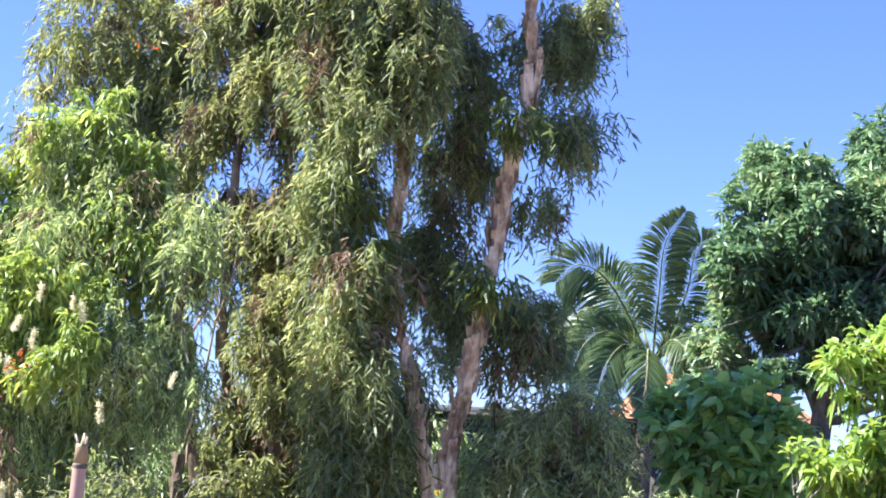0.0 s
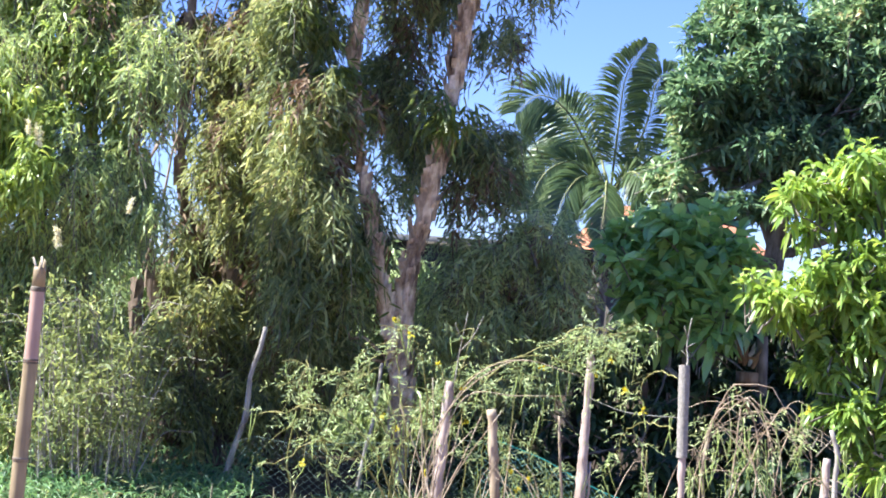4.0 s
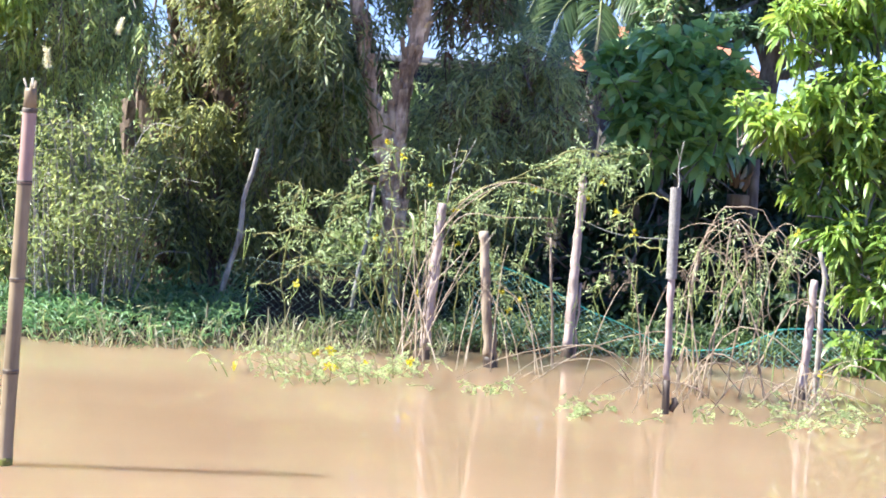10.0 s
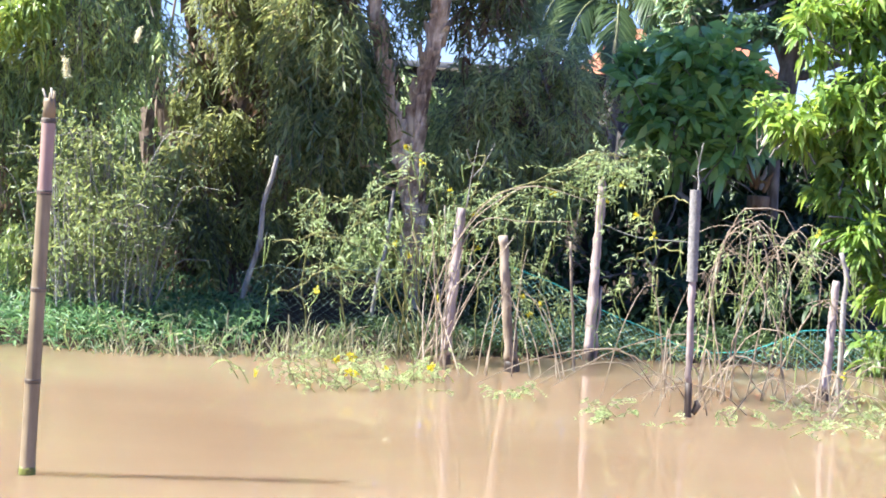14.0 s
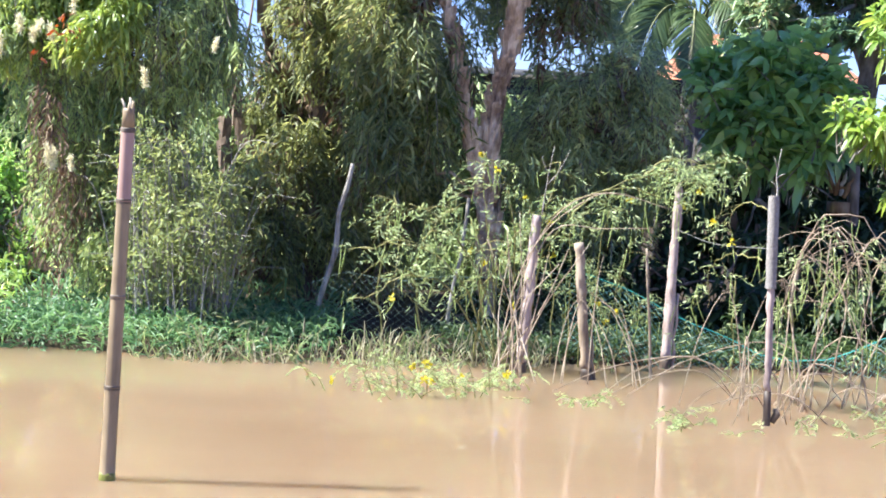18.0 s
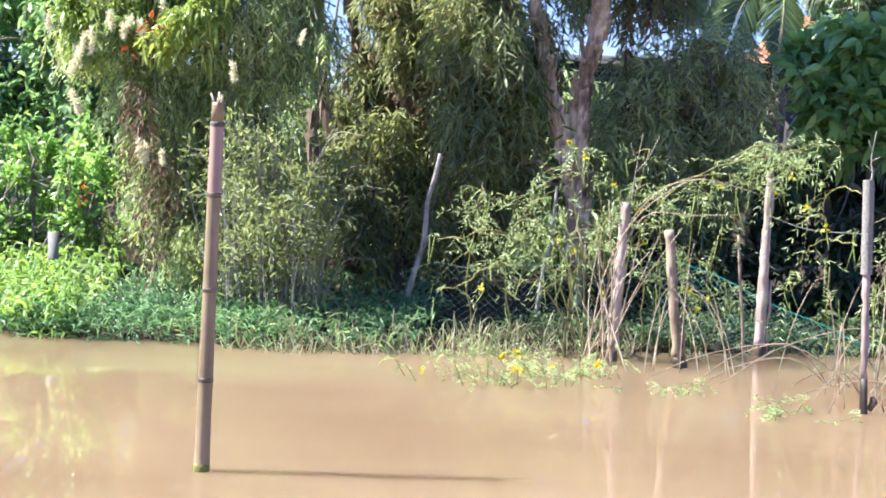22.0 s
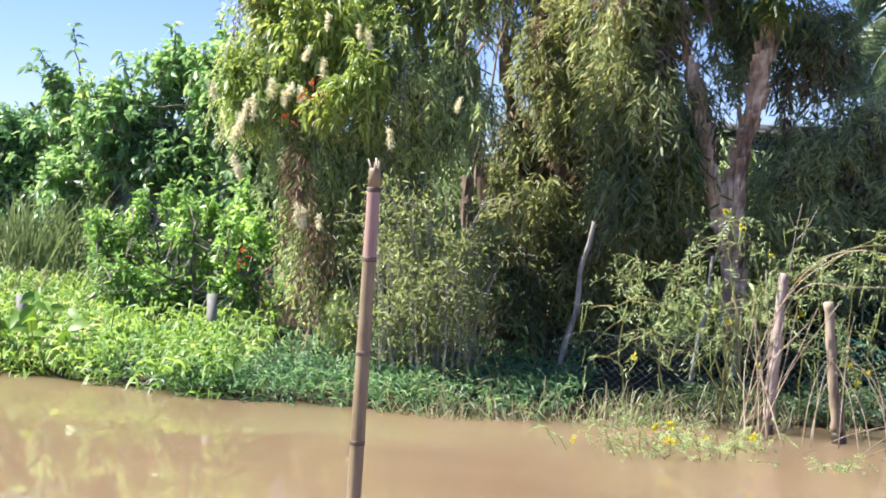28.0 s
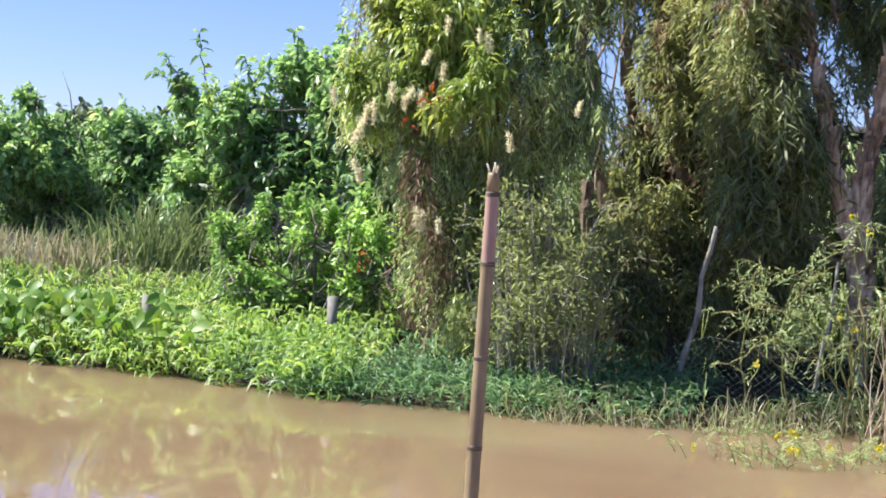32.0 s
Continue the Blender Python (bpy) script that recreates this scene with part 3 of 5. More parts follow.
def fence():
    wood_post("fence_post", (0.072, 10.12, -0.3), (0.148, 10.12, 1.09), 0.045, 0.038, "grey split wooden post wrapped by shrub stems", POSTWOOD, 11)
    wood_post("fence_post", (0.57, 9.94, -0.3), (0.438, 9.94, 0.925), 0.042, 0.036, "yellowed wooden post leaning in the water", YELLOWWOOD, 12, split=0.35)
    t, at, rng = wood_post("fence_post", (1.133, 10.687, -0.3), (1.17, 10.687, 1.30), 0.047, 0.034, "tall grey split post with a pointed top", POSTWOOD, 13, split=0.55)
    g = Geo()
    tube(g, [at(1.29), at(1.325), at(1.355)], [0.032, 0.02, 0.004], 7, True, 0.3, rng)
    part("pointed_tip", g, POSTWOOD, t)
    t, at, rng = wood_post("fence_post", (1.53, 8.55, -0.3), (1.48, 8.55, 1.335), 0.024, 0.022, "grey post with netting wound round its top", POSTWOOD, 14, wet=0.2)
    g = Geo()
    zs = np.linspace(0.80, 1.335, 9)
    tube(g, [at(z) for z in zs], 0.030 + 0.003 * rng.random(9), 12, False, 0.12, rng)
    part("wound_netting", g, plain_mat("grey_old_netting", (0.19, 0.18, 0.165), (0.33, 0.31, 0.28), 60.0, 0.9, 1.0, 0.01), t, "grey-green netting wrap")
    g = Geo()
    tube(g, [at(0.02) + (0.03, 0, 0), at(0.05) + (0.06, 0, 0.02), at(0.10) + (0.045, 0, 0.0)], [0.018, 0.02, 0.012], 7, True, 0.4, rng)
    part("knot_stump", g, POSTWET, t)
    t2 = thing("dry_twig", tuple(at(1.33)), "thin bare twig sticking up from a post", "twig")
    g = Geo()
    p = at(1.25)
    tube(g, smooth_path([p, p + (0.012, -0.03, 0.12), p + (0.0, -0.03, 0.2), p + (0.02, -0.03, 0.36)], 8), np.linspace(0.007, 0.002, 8), 5)
    part("stem", g, GREYSTICK, t2)
    for a, b in (((0.008, -0.03, 0.13), (-0.03, -0.03, 0.17)), ((0.004, -0.03, 0.19), (0.05, -0.03, 0.215)), ((0.004, -0.03, 0.24), (-0.02, -0.03, 0.31))):
        g = Geo()
        tube(g, [p + a, (p + a + p + b) / 2 + (0, 0, 0.004), p + b], [0.004, 0.003, 0.0015], 4)
        part("side_twig", g, GREYSTICK, t2)
    wood_post("fence_post", (2.55, 9.44, -0.3), (2.58, 9.44, 0.78), 0.034, 0.026, "short brown post leaning beside a pale stick", POSTWOOD, 15)
    t = thing("bent_stick", (2.72, 9.7, 0), "pale bleached bent stick standing in the water", "stick", "fence posts")
    g = Geo()
    tube(g, smooth_path([(2.71, 9.7, -0.3), (2.72, 9.7, 0.2), (2.71, 9.7, 0.6), (2.72, 9.7, 0.78), (2.67, 9.7, 0.95)], 14), np.linspace(0.021, 0.015, 14), 8, True, 0.15, np.random.default_rng(16))
    part("shaft", g, GREYSTICK, t)
    t = thing("thin_stake", (1.0, 10.17, 0), "thin pale stake standing in the water", "stick", "fence posts")
    g = Geo()
    tube(g, smooth_path([(1.01, 10.15, -0.3), (0.97, 10.15, 0.3), (0.94, 10.15, 0.6), (0.915, 10.15, 0.9)], 8), np.linspace(0.011, 0.009, 8), 6, True, 0.2, np.random.default_rng(17))
    part("shaft", g, YELLOWWOOD, t)
    t = thing("leaning_branch", (-1.49, 11.0, 0.08), "crooked grey dead branch leaning on the bank", "branch")
    g = Geo()
    tube(g, smooth_path([(-1.50, 11, 0.05), (-1.42, 11, 0.42), (-1.34, 11, 0.72), (-1.325, 11, 1.0), (-1.27, 11, 1.2), (-1.24, 11, 1.37)], 18), np.linspace(0.024, 0.017, 18), 8, True, 0.25, np.random.default_rng(18))
    part("shaft", g, GREYSTICK, t)
    g = Geo()
    tube(g, smooth_path([(-1.36, 11, 0.62), (-1.33, 10.97, 0.66), (-1.28, 10.95, 0.80)], 5), [0.01, 0.008, 0.007, 0.005, 0.003], 5)
    part("side_twig", g, GREYSTICK, t)
    t = thing("leaning_branch", (-0.42, 11.2, 0.08), "thin grey crooked branch behind the netting", "branch")
    g = Geo()
    tube(g, smooth_path([(-0.50, 11.2, 0.02), (-0.45, 11.2, 0.45), (-0.40, 11.2, 0.7), (-0.36, 11.2, 1.15)], 12), np.linspace(0.017, 0.012, 12), 7, True, 0.3, np.random.default_rng(19))
    part("shaft", g, GREYSTICK, t)
    # wire from post to post
    t = thing("fence_wire", (1.3, 9.4, 0.9), "thin slack wire tied between two posts", "wire")
    g = Geo()
    tube(g, smooth_path([(1.16, 10.65, 1.02), (1.3, 9.6, 0.985), (1.485, 8.52, 1.03)], 9), 0.0025, 4)
    part("strand", g, WIRE, t)


fence()


def netting():
    t = thing("fishing_net_fence", (1.0, 10.7, 0), "green fishing net stretched as a low sagging fence", "net")
    tops_x = [-1.45, -1.2, -0.75, -0.3, 0.1, 0.55, 0.9, 1.33, 1.85, 2.1, 2.33, 2.72, 3.0, 3.35, 3.9]
    tops_z = [0.50, 0.58, 0.55, 0.60, 0.63, 0.66, 0.52, 0.33, 0.12, 0.08, 0.10, 0.30, 0.30, 0.34, 0.4]
    rng = np.random.default_rng(21)
    g, gr, d = Geo(), Geo(), 0.031
    top = lambda x: np.interp(x, tops_x, tops_z)
    yy = lambda x: np.interp(x, [-1.5, 0, 1.6, 3.4, 4], [10.5, 10.62, 10.85, 10.75, 10.6])
    node = lambda i, j: np.array([-1.45 + i * d, yy(-1.45 + i * d) + 0.03 * math.sin(i * 0.21) + 0.02 * math.sin(j * 0.9 + i * 0.1), max(-0.05, top(-1.45 + i * d) * (1 - j * 0.026 / max(top(-1.45 + i * d), 0.2)) - 0.0)])
    cols = int(5.35 / d)
    for i in range(cols):
        rows = int(top(-1.45 + i * d) / 0.026) + 1
        for j in range(rows):
            if (i + j) % 2 == 0:
                for k in (-1, 1):
                    if 0 <= i + k <= cols:
                        a, b = node(i, j), node(i + k, j + 1)
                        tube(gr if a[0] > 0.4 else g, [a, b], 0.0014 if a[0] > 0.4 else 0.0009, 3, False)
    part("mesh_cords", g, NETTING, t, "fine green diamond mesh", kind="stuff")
    part("sunlit_cords", gr, NETBRIGHT, t, "blue-green diamond mesh with the sunlight put in its colour", kind="stuff")
    for x0, x1, r, m, lab in ((-1.45, 0.5, 0.0018, NETTING, "thin selvedge cord"), (0.5, 3.85, 0.0042, ROPE, "blue-green edge rope")):
        xs = np.linspace(x0, x1, 60)
        g = Geo()
        tube(g, np.stack([xs, yy(xs) + 0.03 * np.sin(np.arange(60) * 0.3), top(xs) + 0.004 + 0.008 * np.sin(xs * 9)], -1), r, 5)
        part("edge_rope", g, m, t, lab)


netting()


# ---- paperbark and weeping trees ----
def bark_flakes(geo, path, radii, n, rng):
    i = rng.integers(0, len(path) - 1, n)
    u = rng.random(n)[:, None]
    c = path[i] * (1 - u) + path[i + 1] * u
    r = (radii[i] * (1 - u[:, 0]) + radii[i + 1] * u[:, 0])[:, None]
    a = rng.uniform(np.pi, 2 * np.pi, n)
    d = np.stack([np.cos(a), np.sin(a), 0 * a], -1)
    s = np.stack([-np.sin(a), np.cos(a), 0 * a], -1)
    h, w, o = rng.uniform(0.03, 0.17, (n, 1)), rng.uniform(0.012, 0.045, (n, 1)), rng.uniform(0.006, 0.04, (n, 1))
    z = np.array([0, 0, 1.0])
    p = c + d * r * 0.97
    v = np.stack([p - s * w - z * h, p + s * w - z * h * 0.8, p + s * w * 0.9 + z * h + d * o, p - s * w * 0.8 + z * h * 0.85 + d * o * 1.5], 1)
    b = np.arange(n)[:, None] * 4
    geo.add(v.reshape(-1, 3), None, b + [0, 1, 2, 3])


def weeping_tree(name, label, trunks, lobes, boughs, leafmat, bark, seed, reach=(0.15, 0.5), leaf=(0.12, 0.021), limbs=10, extra=None, category="tree", flakes=120, clump=14, per=9, splay=0.55, wide=0.12, dead=0.04):
    rng = np.random.default_rng(seed)
    b0 = trunks[0][0][0]
    t = thing(name, (b0[0], b0[1], float(ground_z(b0[0], b0[1])) - 0.02), label, category, "trees on the bank")
    tips = []
    for pts, r0, r1 in trunks:
        n = 34
        path = smooth_path(pts, n)
        path[1:-1] += rng.normal(size=(n - 2, 3)) * r0 * 0.14
        rad = np.linspace(r0, r1, n) * (1 + 0.10 * np.sin(np.arange(n) * 1.1 + seed))
        rad[0] *= 1.25
        g = Geo()
        tube(g, path, rad, 16, True, 0.28, rng)
        tr = part("trunk", g, bark, t)
        if flakes:
            g = Geo()
            bark_flakes(g, path, rad, flakes, rng)
            part("peeling_bark", g, bark, tr, "loose peeling bark flakes", smooth=False, kind="stuff")
        tips.append((path, rad))
    for i in range(limbs):
        path, rad = tips[i % len(tips)]
        L = lobes[rng.integers(len(lobes))]
        end = np.array(L[:3]) + rng.normal(size=3) * np.array(L[3:6]) * 0.4
        k = int(np.argmin(abs(path[:, 2] - (end[2] - 0.5))))
        g = Geo()
        p = limb_to(path[k], end, rng, 10, 0.1, 0.03)
        r = min(rad[k] * 0.45, 0.024)
        tube(g, p, np.linspace(r, 0.006, 10), 7, True, 0.15, rng)
        part("limb", g, bark, t)
    g, tw = Geo(), Geo()
    hanging(g, lobes, boughs, rng, reach, leaf, clump, per, splay, tw, wide)
    part("crown", g, leafmat, t, "narrow hanging leaves", smooth=False, kind="stuff")
    part("twigs", tw, GREYBARK, t, "thin hanging twigs", kind="stuff")
    g = Geo()
    hanging(g, lobes, boughs * dead, rng, reach, leaf, clump, per, splay, None, wide)
    part("withered_leaves", g, DEADLEAF, t, "brown withered leaves among the green", smooth=False, kind="stuff")
    if extra:
        extra(t, rng)
    return t


def fresh_tufts(t, rng):
    for c, s in (((0.16, 11.8, 4.5), 0.15), ((0.05, 11.8, 3.1), 0.12), ((-0.90, 11.8, 3.42), 0.08), ((-1.19, 11.8, 3.85), 0.16), ((-1.02, 11.8, 2.25), 0.07), ((-0.72, 11.8, 3.0), 0.05), ((-0.62, 11.8, 1.9), 0.07)):
        g = Geo()
        hanging(g, [(c[0], c[1], c[2] + 0.08, s, s * 0.6, s)], 7 * s / 0.12, rng, (0.08, 0.25), (0.13, 0.022), 8, 7, 0.6, None, 0.07)
        part("fresh_shoots", g, FRESHLEAF, t, "bright green young shoots", smooth=False, kind="stuff")


def main_trees():
    weeping_tree("paperbark_tree", "tall paperbark tree with twin pale peeling trunks", [
        ([(-0.22, 12.1, 0.0), (-0.20, 12.1, 0.99), (-0.238, 12.1, 1.55), (-0.17, 12.1, 2.09), (-0.035, 12.1, 2.78), (0.085, 12.1, 3.70), (0.205, 12.1, 4.45), (0.318, 12.1, 5.06), (0.267, 12.1, 5.70), (0.30, 12.1, 7.2)], 0.080, 0.030),
        ([(-0.21, 12.08, 0.8), (-0.26, 12.05, 1.15), (-0.36, 12.0, 1.5), (-0.485, 12.0, 2.02), (-0.69, 12.0, 2.82), (-0.785, 12.0, 3.50), (-0.725, 12.0, 4.15), (-0.70, 12.0, 4.6), (-0.66, 12.0, 6.2)], 0.042, 0.022)],
        [(-1.55, 12.2, 5.9, 0.42, 0.5, 0.75), (-0.90, 12.1, 5.75, 0.42, 0.5, 0.75), (-1.25, 12.1, 4.95, 0.42, 0.45, 0.5), (-0.98, 11.85, 4.75, 0.30, 0.2, 0.45), (-0.62, 11.8, 5.25, 0.22, 0.2, 0.5),
         (-1.28, 12.05, 4.0, 0.30, 0.4, 0.5), (-1.12, 12.0, 3.2, 0.33, 0.4, 0.5), (-1.05, 11.95, 2.45, 0.36, 0.4, 0.5), (-0.98, 11.95, 1.75, 0.33, 0.35, 0.45), (-0.80, 12.3, 1.35, 0.25, 0.2, 0.35), (-0.62, 12.3, 2.3, 0.15, 0.2, 0.5),
         (-0.30, 12.9, 5.3, 0.45, 0.3, 0.6), (-0.36, 12.9, 4.4, 0.38, 0.3, 0.5), (-0.35, 12.8, 3.5, 0.28, 0.25, 0.5), (-0.10, 12.9, 2.9, 0.3, 0.2, 0.35),
         (0.52, 12.6, 5.55, 0.30, 0.3, 0.35), (0.92, 12.5, 5.80, 0.20, 0.2, 0.16), (0.62, 12.6, 4.75, 0.26, 0.25, 0.35), (0.45, 12.7, 3.95, 0.18, 0.2, 0.25), (0.30, 12.7, 3.2, 0.28, 0.2, 0.25),
         (0.35, 12.7, 2.9, 0.28, 0.2, 0.25), (-0.9, 12.4, 6.9, 0.6, 0.4, 0.5)],
        660, WEEPLEAF, PAPERBARK, 31, (0.15, 0.5), (0.105, 0.0165), 6, fresh_tufts, flakes=420, per=12, splay=0.65, dead=0.07)
    weeping_tree("weeping_tree", "dense olive-green weeping tree with several dark trunks", [
        ([(-1.64, 12.4, 0), (-1.68, 12.4, 0.5), (-1.724, 12.4, 1.38), (-1.73, 12.4, 2.06), (-1.65, 12.4, 2.85), (-1.74, 12.5, 4.2), (-1.9, 12.7, 6.4)], 0.065, 0.02),
        ([(-1.72, 12.3, 0), (-1.80, 12.3, 0.44), (-2.01, 12.3, 0.96), (-2.22, 12.3, 1.40), (-2.41, 12.35, 1.80), (-2.5, 12.5, 2.7)], 0.055, 0.025),
        ([(-1.84, 12.6, 0), (-1.87, 12.6, 1.14), (-1.975, 12.6, 1.6), (-2.19, 12.6, 2.37), (-2.26, 12.6, 3.2), (-2.2, 12.6, 5.6)], 0.055, 0.022),
        ([(-1.33, 12.6, 0), (-1.37, 12.5, 1.09), (-1.495, 12.5, 1.81), (-1.61, 12.5, 2.72), (-1.5, 12.5, 4.0)], 0.045, 0.02),
        ([(-2.30, 12.2, 0), (-2.32, 12.2, 0.24), (-2.40, 12.2, 0.94), (-2.45, 12.2, 1.6)], 0.045, 0.03),
        ([(-2.08, 12.7, 0), (-2.10, 12.7, 0.6), (-2.02, 12.7, 1.3), (-1.9, 12.7, 2.1)], 0.05, 0.025)],
        [(-2.30, 12.7, 5.75, 0.36, 0.3, 0.65), (-1.92, 12.6, 5.0, 0.30, 0.3, 0.5), (-2.48, 12.9, 4.75, 0.22, 0.25, 0.4), (-1.72, 12.6, 4.0, 0.18, 0.2, 0.35), (-2.02, 12.7, 3.7, 0.10, 0.15, 0.4),
         (-1.62, 12.35, 3.1, 0.22, 0.2, 0.4), (-1.92, 12.4, 2.75, 0.15, 0.2, 0.35), (-1.55, 12.4, 2.3, 0.2, 0.2, 0.4), (-1.95, 12.8, 2.1, 0.2, 0.2, 0.35), (-2.2, 12.4, 1.9, 0.12, 0.15, 0.25), (-1.5, 12.6, 1.3, 0.15, 0.2, 0.4), (-1.75, 12.9, 1.2, 0.3, 0.2, 0.5), (-2.0, 12.1, 0.75, 0.2, 0.15, 0.35), (-1.2, 12.5, 0.8, 0.25, 0.2, 0.35),
         (-2.38, 12.9, 3.75, 0.22, 0.2, 0.35), (-1.95, 12.8, 3.2, 0.15, 0.15, 0.4), (-2.75, 12.8, 4.3, 0.2, 0.2, 0.3), (-1.8, 12.2, 1.5, 0.12, 0.12, 0.3), (-2.25, 12.0, 1.1, 0.15, 0.12, 0.3), (-1.45, 12.15, 0.9, 0.14, 0.1, 0.3)],
        390, OLIVELEAF, DARKBARK, 32, (0.15, 0.45), (0.098, 0.0165), 12, dead=0.12, per=12, splay=0.65)


main_trees()


def bottlebrush_extra(t, rng):
    for c in ((-3.44, 10.38, 2.29), (-3.38, 10.38, 2.27), (-3.50, 10.38, 2.23), (-3.79, 10.38, 2.15), (-3.82, 10.38, 2.06), (-3.85, 10.38, 1.99), (-3.89, 10.38, 1.74), (-3.84, 10.38, 1.68), (-4.07, 10.38, 2.28), (-3.37, 10.38, 1.40), (-3.32, 10.38, 1.38), (-3.20, 10.38, 1.33),
              (-2.95, 10.38, 2.73), (-2.89, 10.38, 2.69), (-3.21, 10.38, 2.47), (-3.18, 10.38, 2.81), (-2.17, 10.38, 2.22), (-2.69, 10.38, 1.98), (-3.60, 10.38, 2.32), (-3.74, 10.38, 2.18), (-3.32, 10.38, 2.57)):
        g = Geo()
        n = 230
        big = rng.uniform(0.75, 1.25)
        s = rng.random(n)[:, None]
        way = np.array([rng.normal() * 0.25, rng.normal() * 0.2, -1.0])
        pos = np.array(c) + unit(way) * s * 0.13 * big
        small_leaves(g, pos, rng.normal(size=(n, 3)), 0.036 * big * rng.uniform(0.5, 1.5, n), 0.005, rng, 0.0)
        part("bottlebrush_flower", g, WHITEBLOOM, t, "cream fading bottlebrush flower", smooth=False, kind="stuff")
    for c in ((-3.27, 10.38, 2.33), (-3.49, 10.38, 2.06), (-3.24, 10.38, 2.23), (-3.76, 10.38, 1.00), (-2.60, 10.38, 4.63), (-3.34, 10.38, 2.20)):
        g = Geo()
        pos = np.array(c) + rng.normal(size=(7, 3)) * 0.03
        small_leaves(g, pos, rng.normal(size=(7, 3)) + np.array([0, 0, -0.6]), 0.065, 0.02, rng)
        part("orange_leaves", g, ORANGE, t, "orange-red dying leaves", smooth=False, kind="stuff")
    g = Geo()
    hanging(g, [(-3.55, 10.75, 1.65, 0.25, 0.15, 0.25), (-3.32, 10.8, 1.1, 0.25, 0.2, 0.4), (-2.42, 11.7, 1.75, 0.08, 0.1, 0.2)], 9, rng, (0.2, 0.5), (0.085, 0.013), 14, 9, 0.4)
    part("dead_foliage", g, DEADLEAF, t, "brown dead hanging leaves", smooth=False, kind="stuff")
    for lobes, n, m, lab in (([(-3.75, 10.85, 2.45, 0.45, 0.25, 0.35), (-4.05, 10.85, 2.25, 0.22, 0.2, 0.35), (-3.25, 10.85, 2.75, 0.5, 0.25, 0.4), (-3.8, 10.9, 2.95, 0.4, 0.2, 0.3)], 950, SHOOTLEAF, "broad bright green leaves at the head of the tree"),
                             ([(-2.97, 10.6, 2.3, 0.2, 0.15, 0.35), (-3.2, 10.6, 2.15, 0.22, 0.15, 0.25)], 150, SHOOTLEAF, "yellow-green sunlit young leaves"),
                             ([(-3.45, 11.3, 3.35, 0.5, 0.3, 0.4), (-2.75, 11.3, 3.25, 0.42, 0.25, 0.45), (-3.6, 11.4, 3.95, 0.42, 0.3, 0.35), (-2.85, 11.4, 3.9, 0.42, 0.25, 0.35), (-3.15, 11.4, 4.35, 0.35, 0.25, 0.22), (-2.45, 11.3, 2.75, 0.16, 0.2, 0.4), (-4.2, 11.4, 3.7, 0.4, 0.3, 0.35)], 1700, SHOOTLEAF, "bright green drooping leaves high in the tree")):
        g = Geo()
        tufted(g, rough_lobes(lobes, rng), n, 8, rng, (0.10, 0.024), 0.6, -0.1, 0.7, None, 0.9)
        part("leafy_shoots", g, m, t, lab, smooth=False, kind="stuff")


def fine_bush():
    """A thicket of thin upright twigs with small pale leaves, in the sun."""
    rng = np.random.default_rng(37)
    t = thing("twiggy_bush", (-2.5, 10.6, 0.08), "sunlit thicket of thin grey twigs with small pale leaves", "bush", "bushes on the bank")
    g, gl = Geo(), Geo()
    for k in range(120):
        x0, y0 = rng.uniform(-2.80, -2.05), 10.62 + rng.normal() * 0.13
        z0 = float(ground_z(x0, y0))
        h = rng.uniform(0.5, 1.65)
        lean = np.array([rng.normal() * 0.16, -0.08 + rng.normal() * 0.12, 0])
        path = smooth_path([(x0, y0, z0 - 0.03), (x0 + lean[0] * 0.4 + rng.normal() * 0.03, y0 + lean[1] * 0.4, z0 + h * 0.5), (x0 + lean[0], y0 + lean[1], z0 + h * 0.9), (x0 + lean[0] * 1.8, y0 + lean[1] * 2, z0 + h * 0.92)], 12)
        tube(g, path, np.linspace(0.006, 0.002, 12), 4, False)
        n = 70
        i = rng.integers(2, 12, n)
        pos = path[i] + rng.normal(size=(n, 3)) * np.array([0.07, 0.05, 0.06])
        lance_leaves(gl, pos, rng.normal(size=(n, 3)) + np.array([0, -0.2, -0.3]), rng.uniform(0.03, 0.075, n), rng.uniform(0.008, 0.015, n), rng)
    part("twigs", g, GREYSTICK, t, "thin grey twigs", kind="stuff")
    part("small_leaves", gl, PALELEAF, t, "small pale green leaves", smooth=False, kind="stuff")


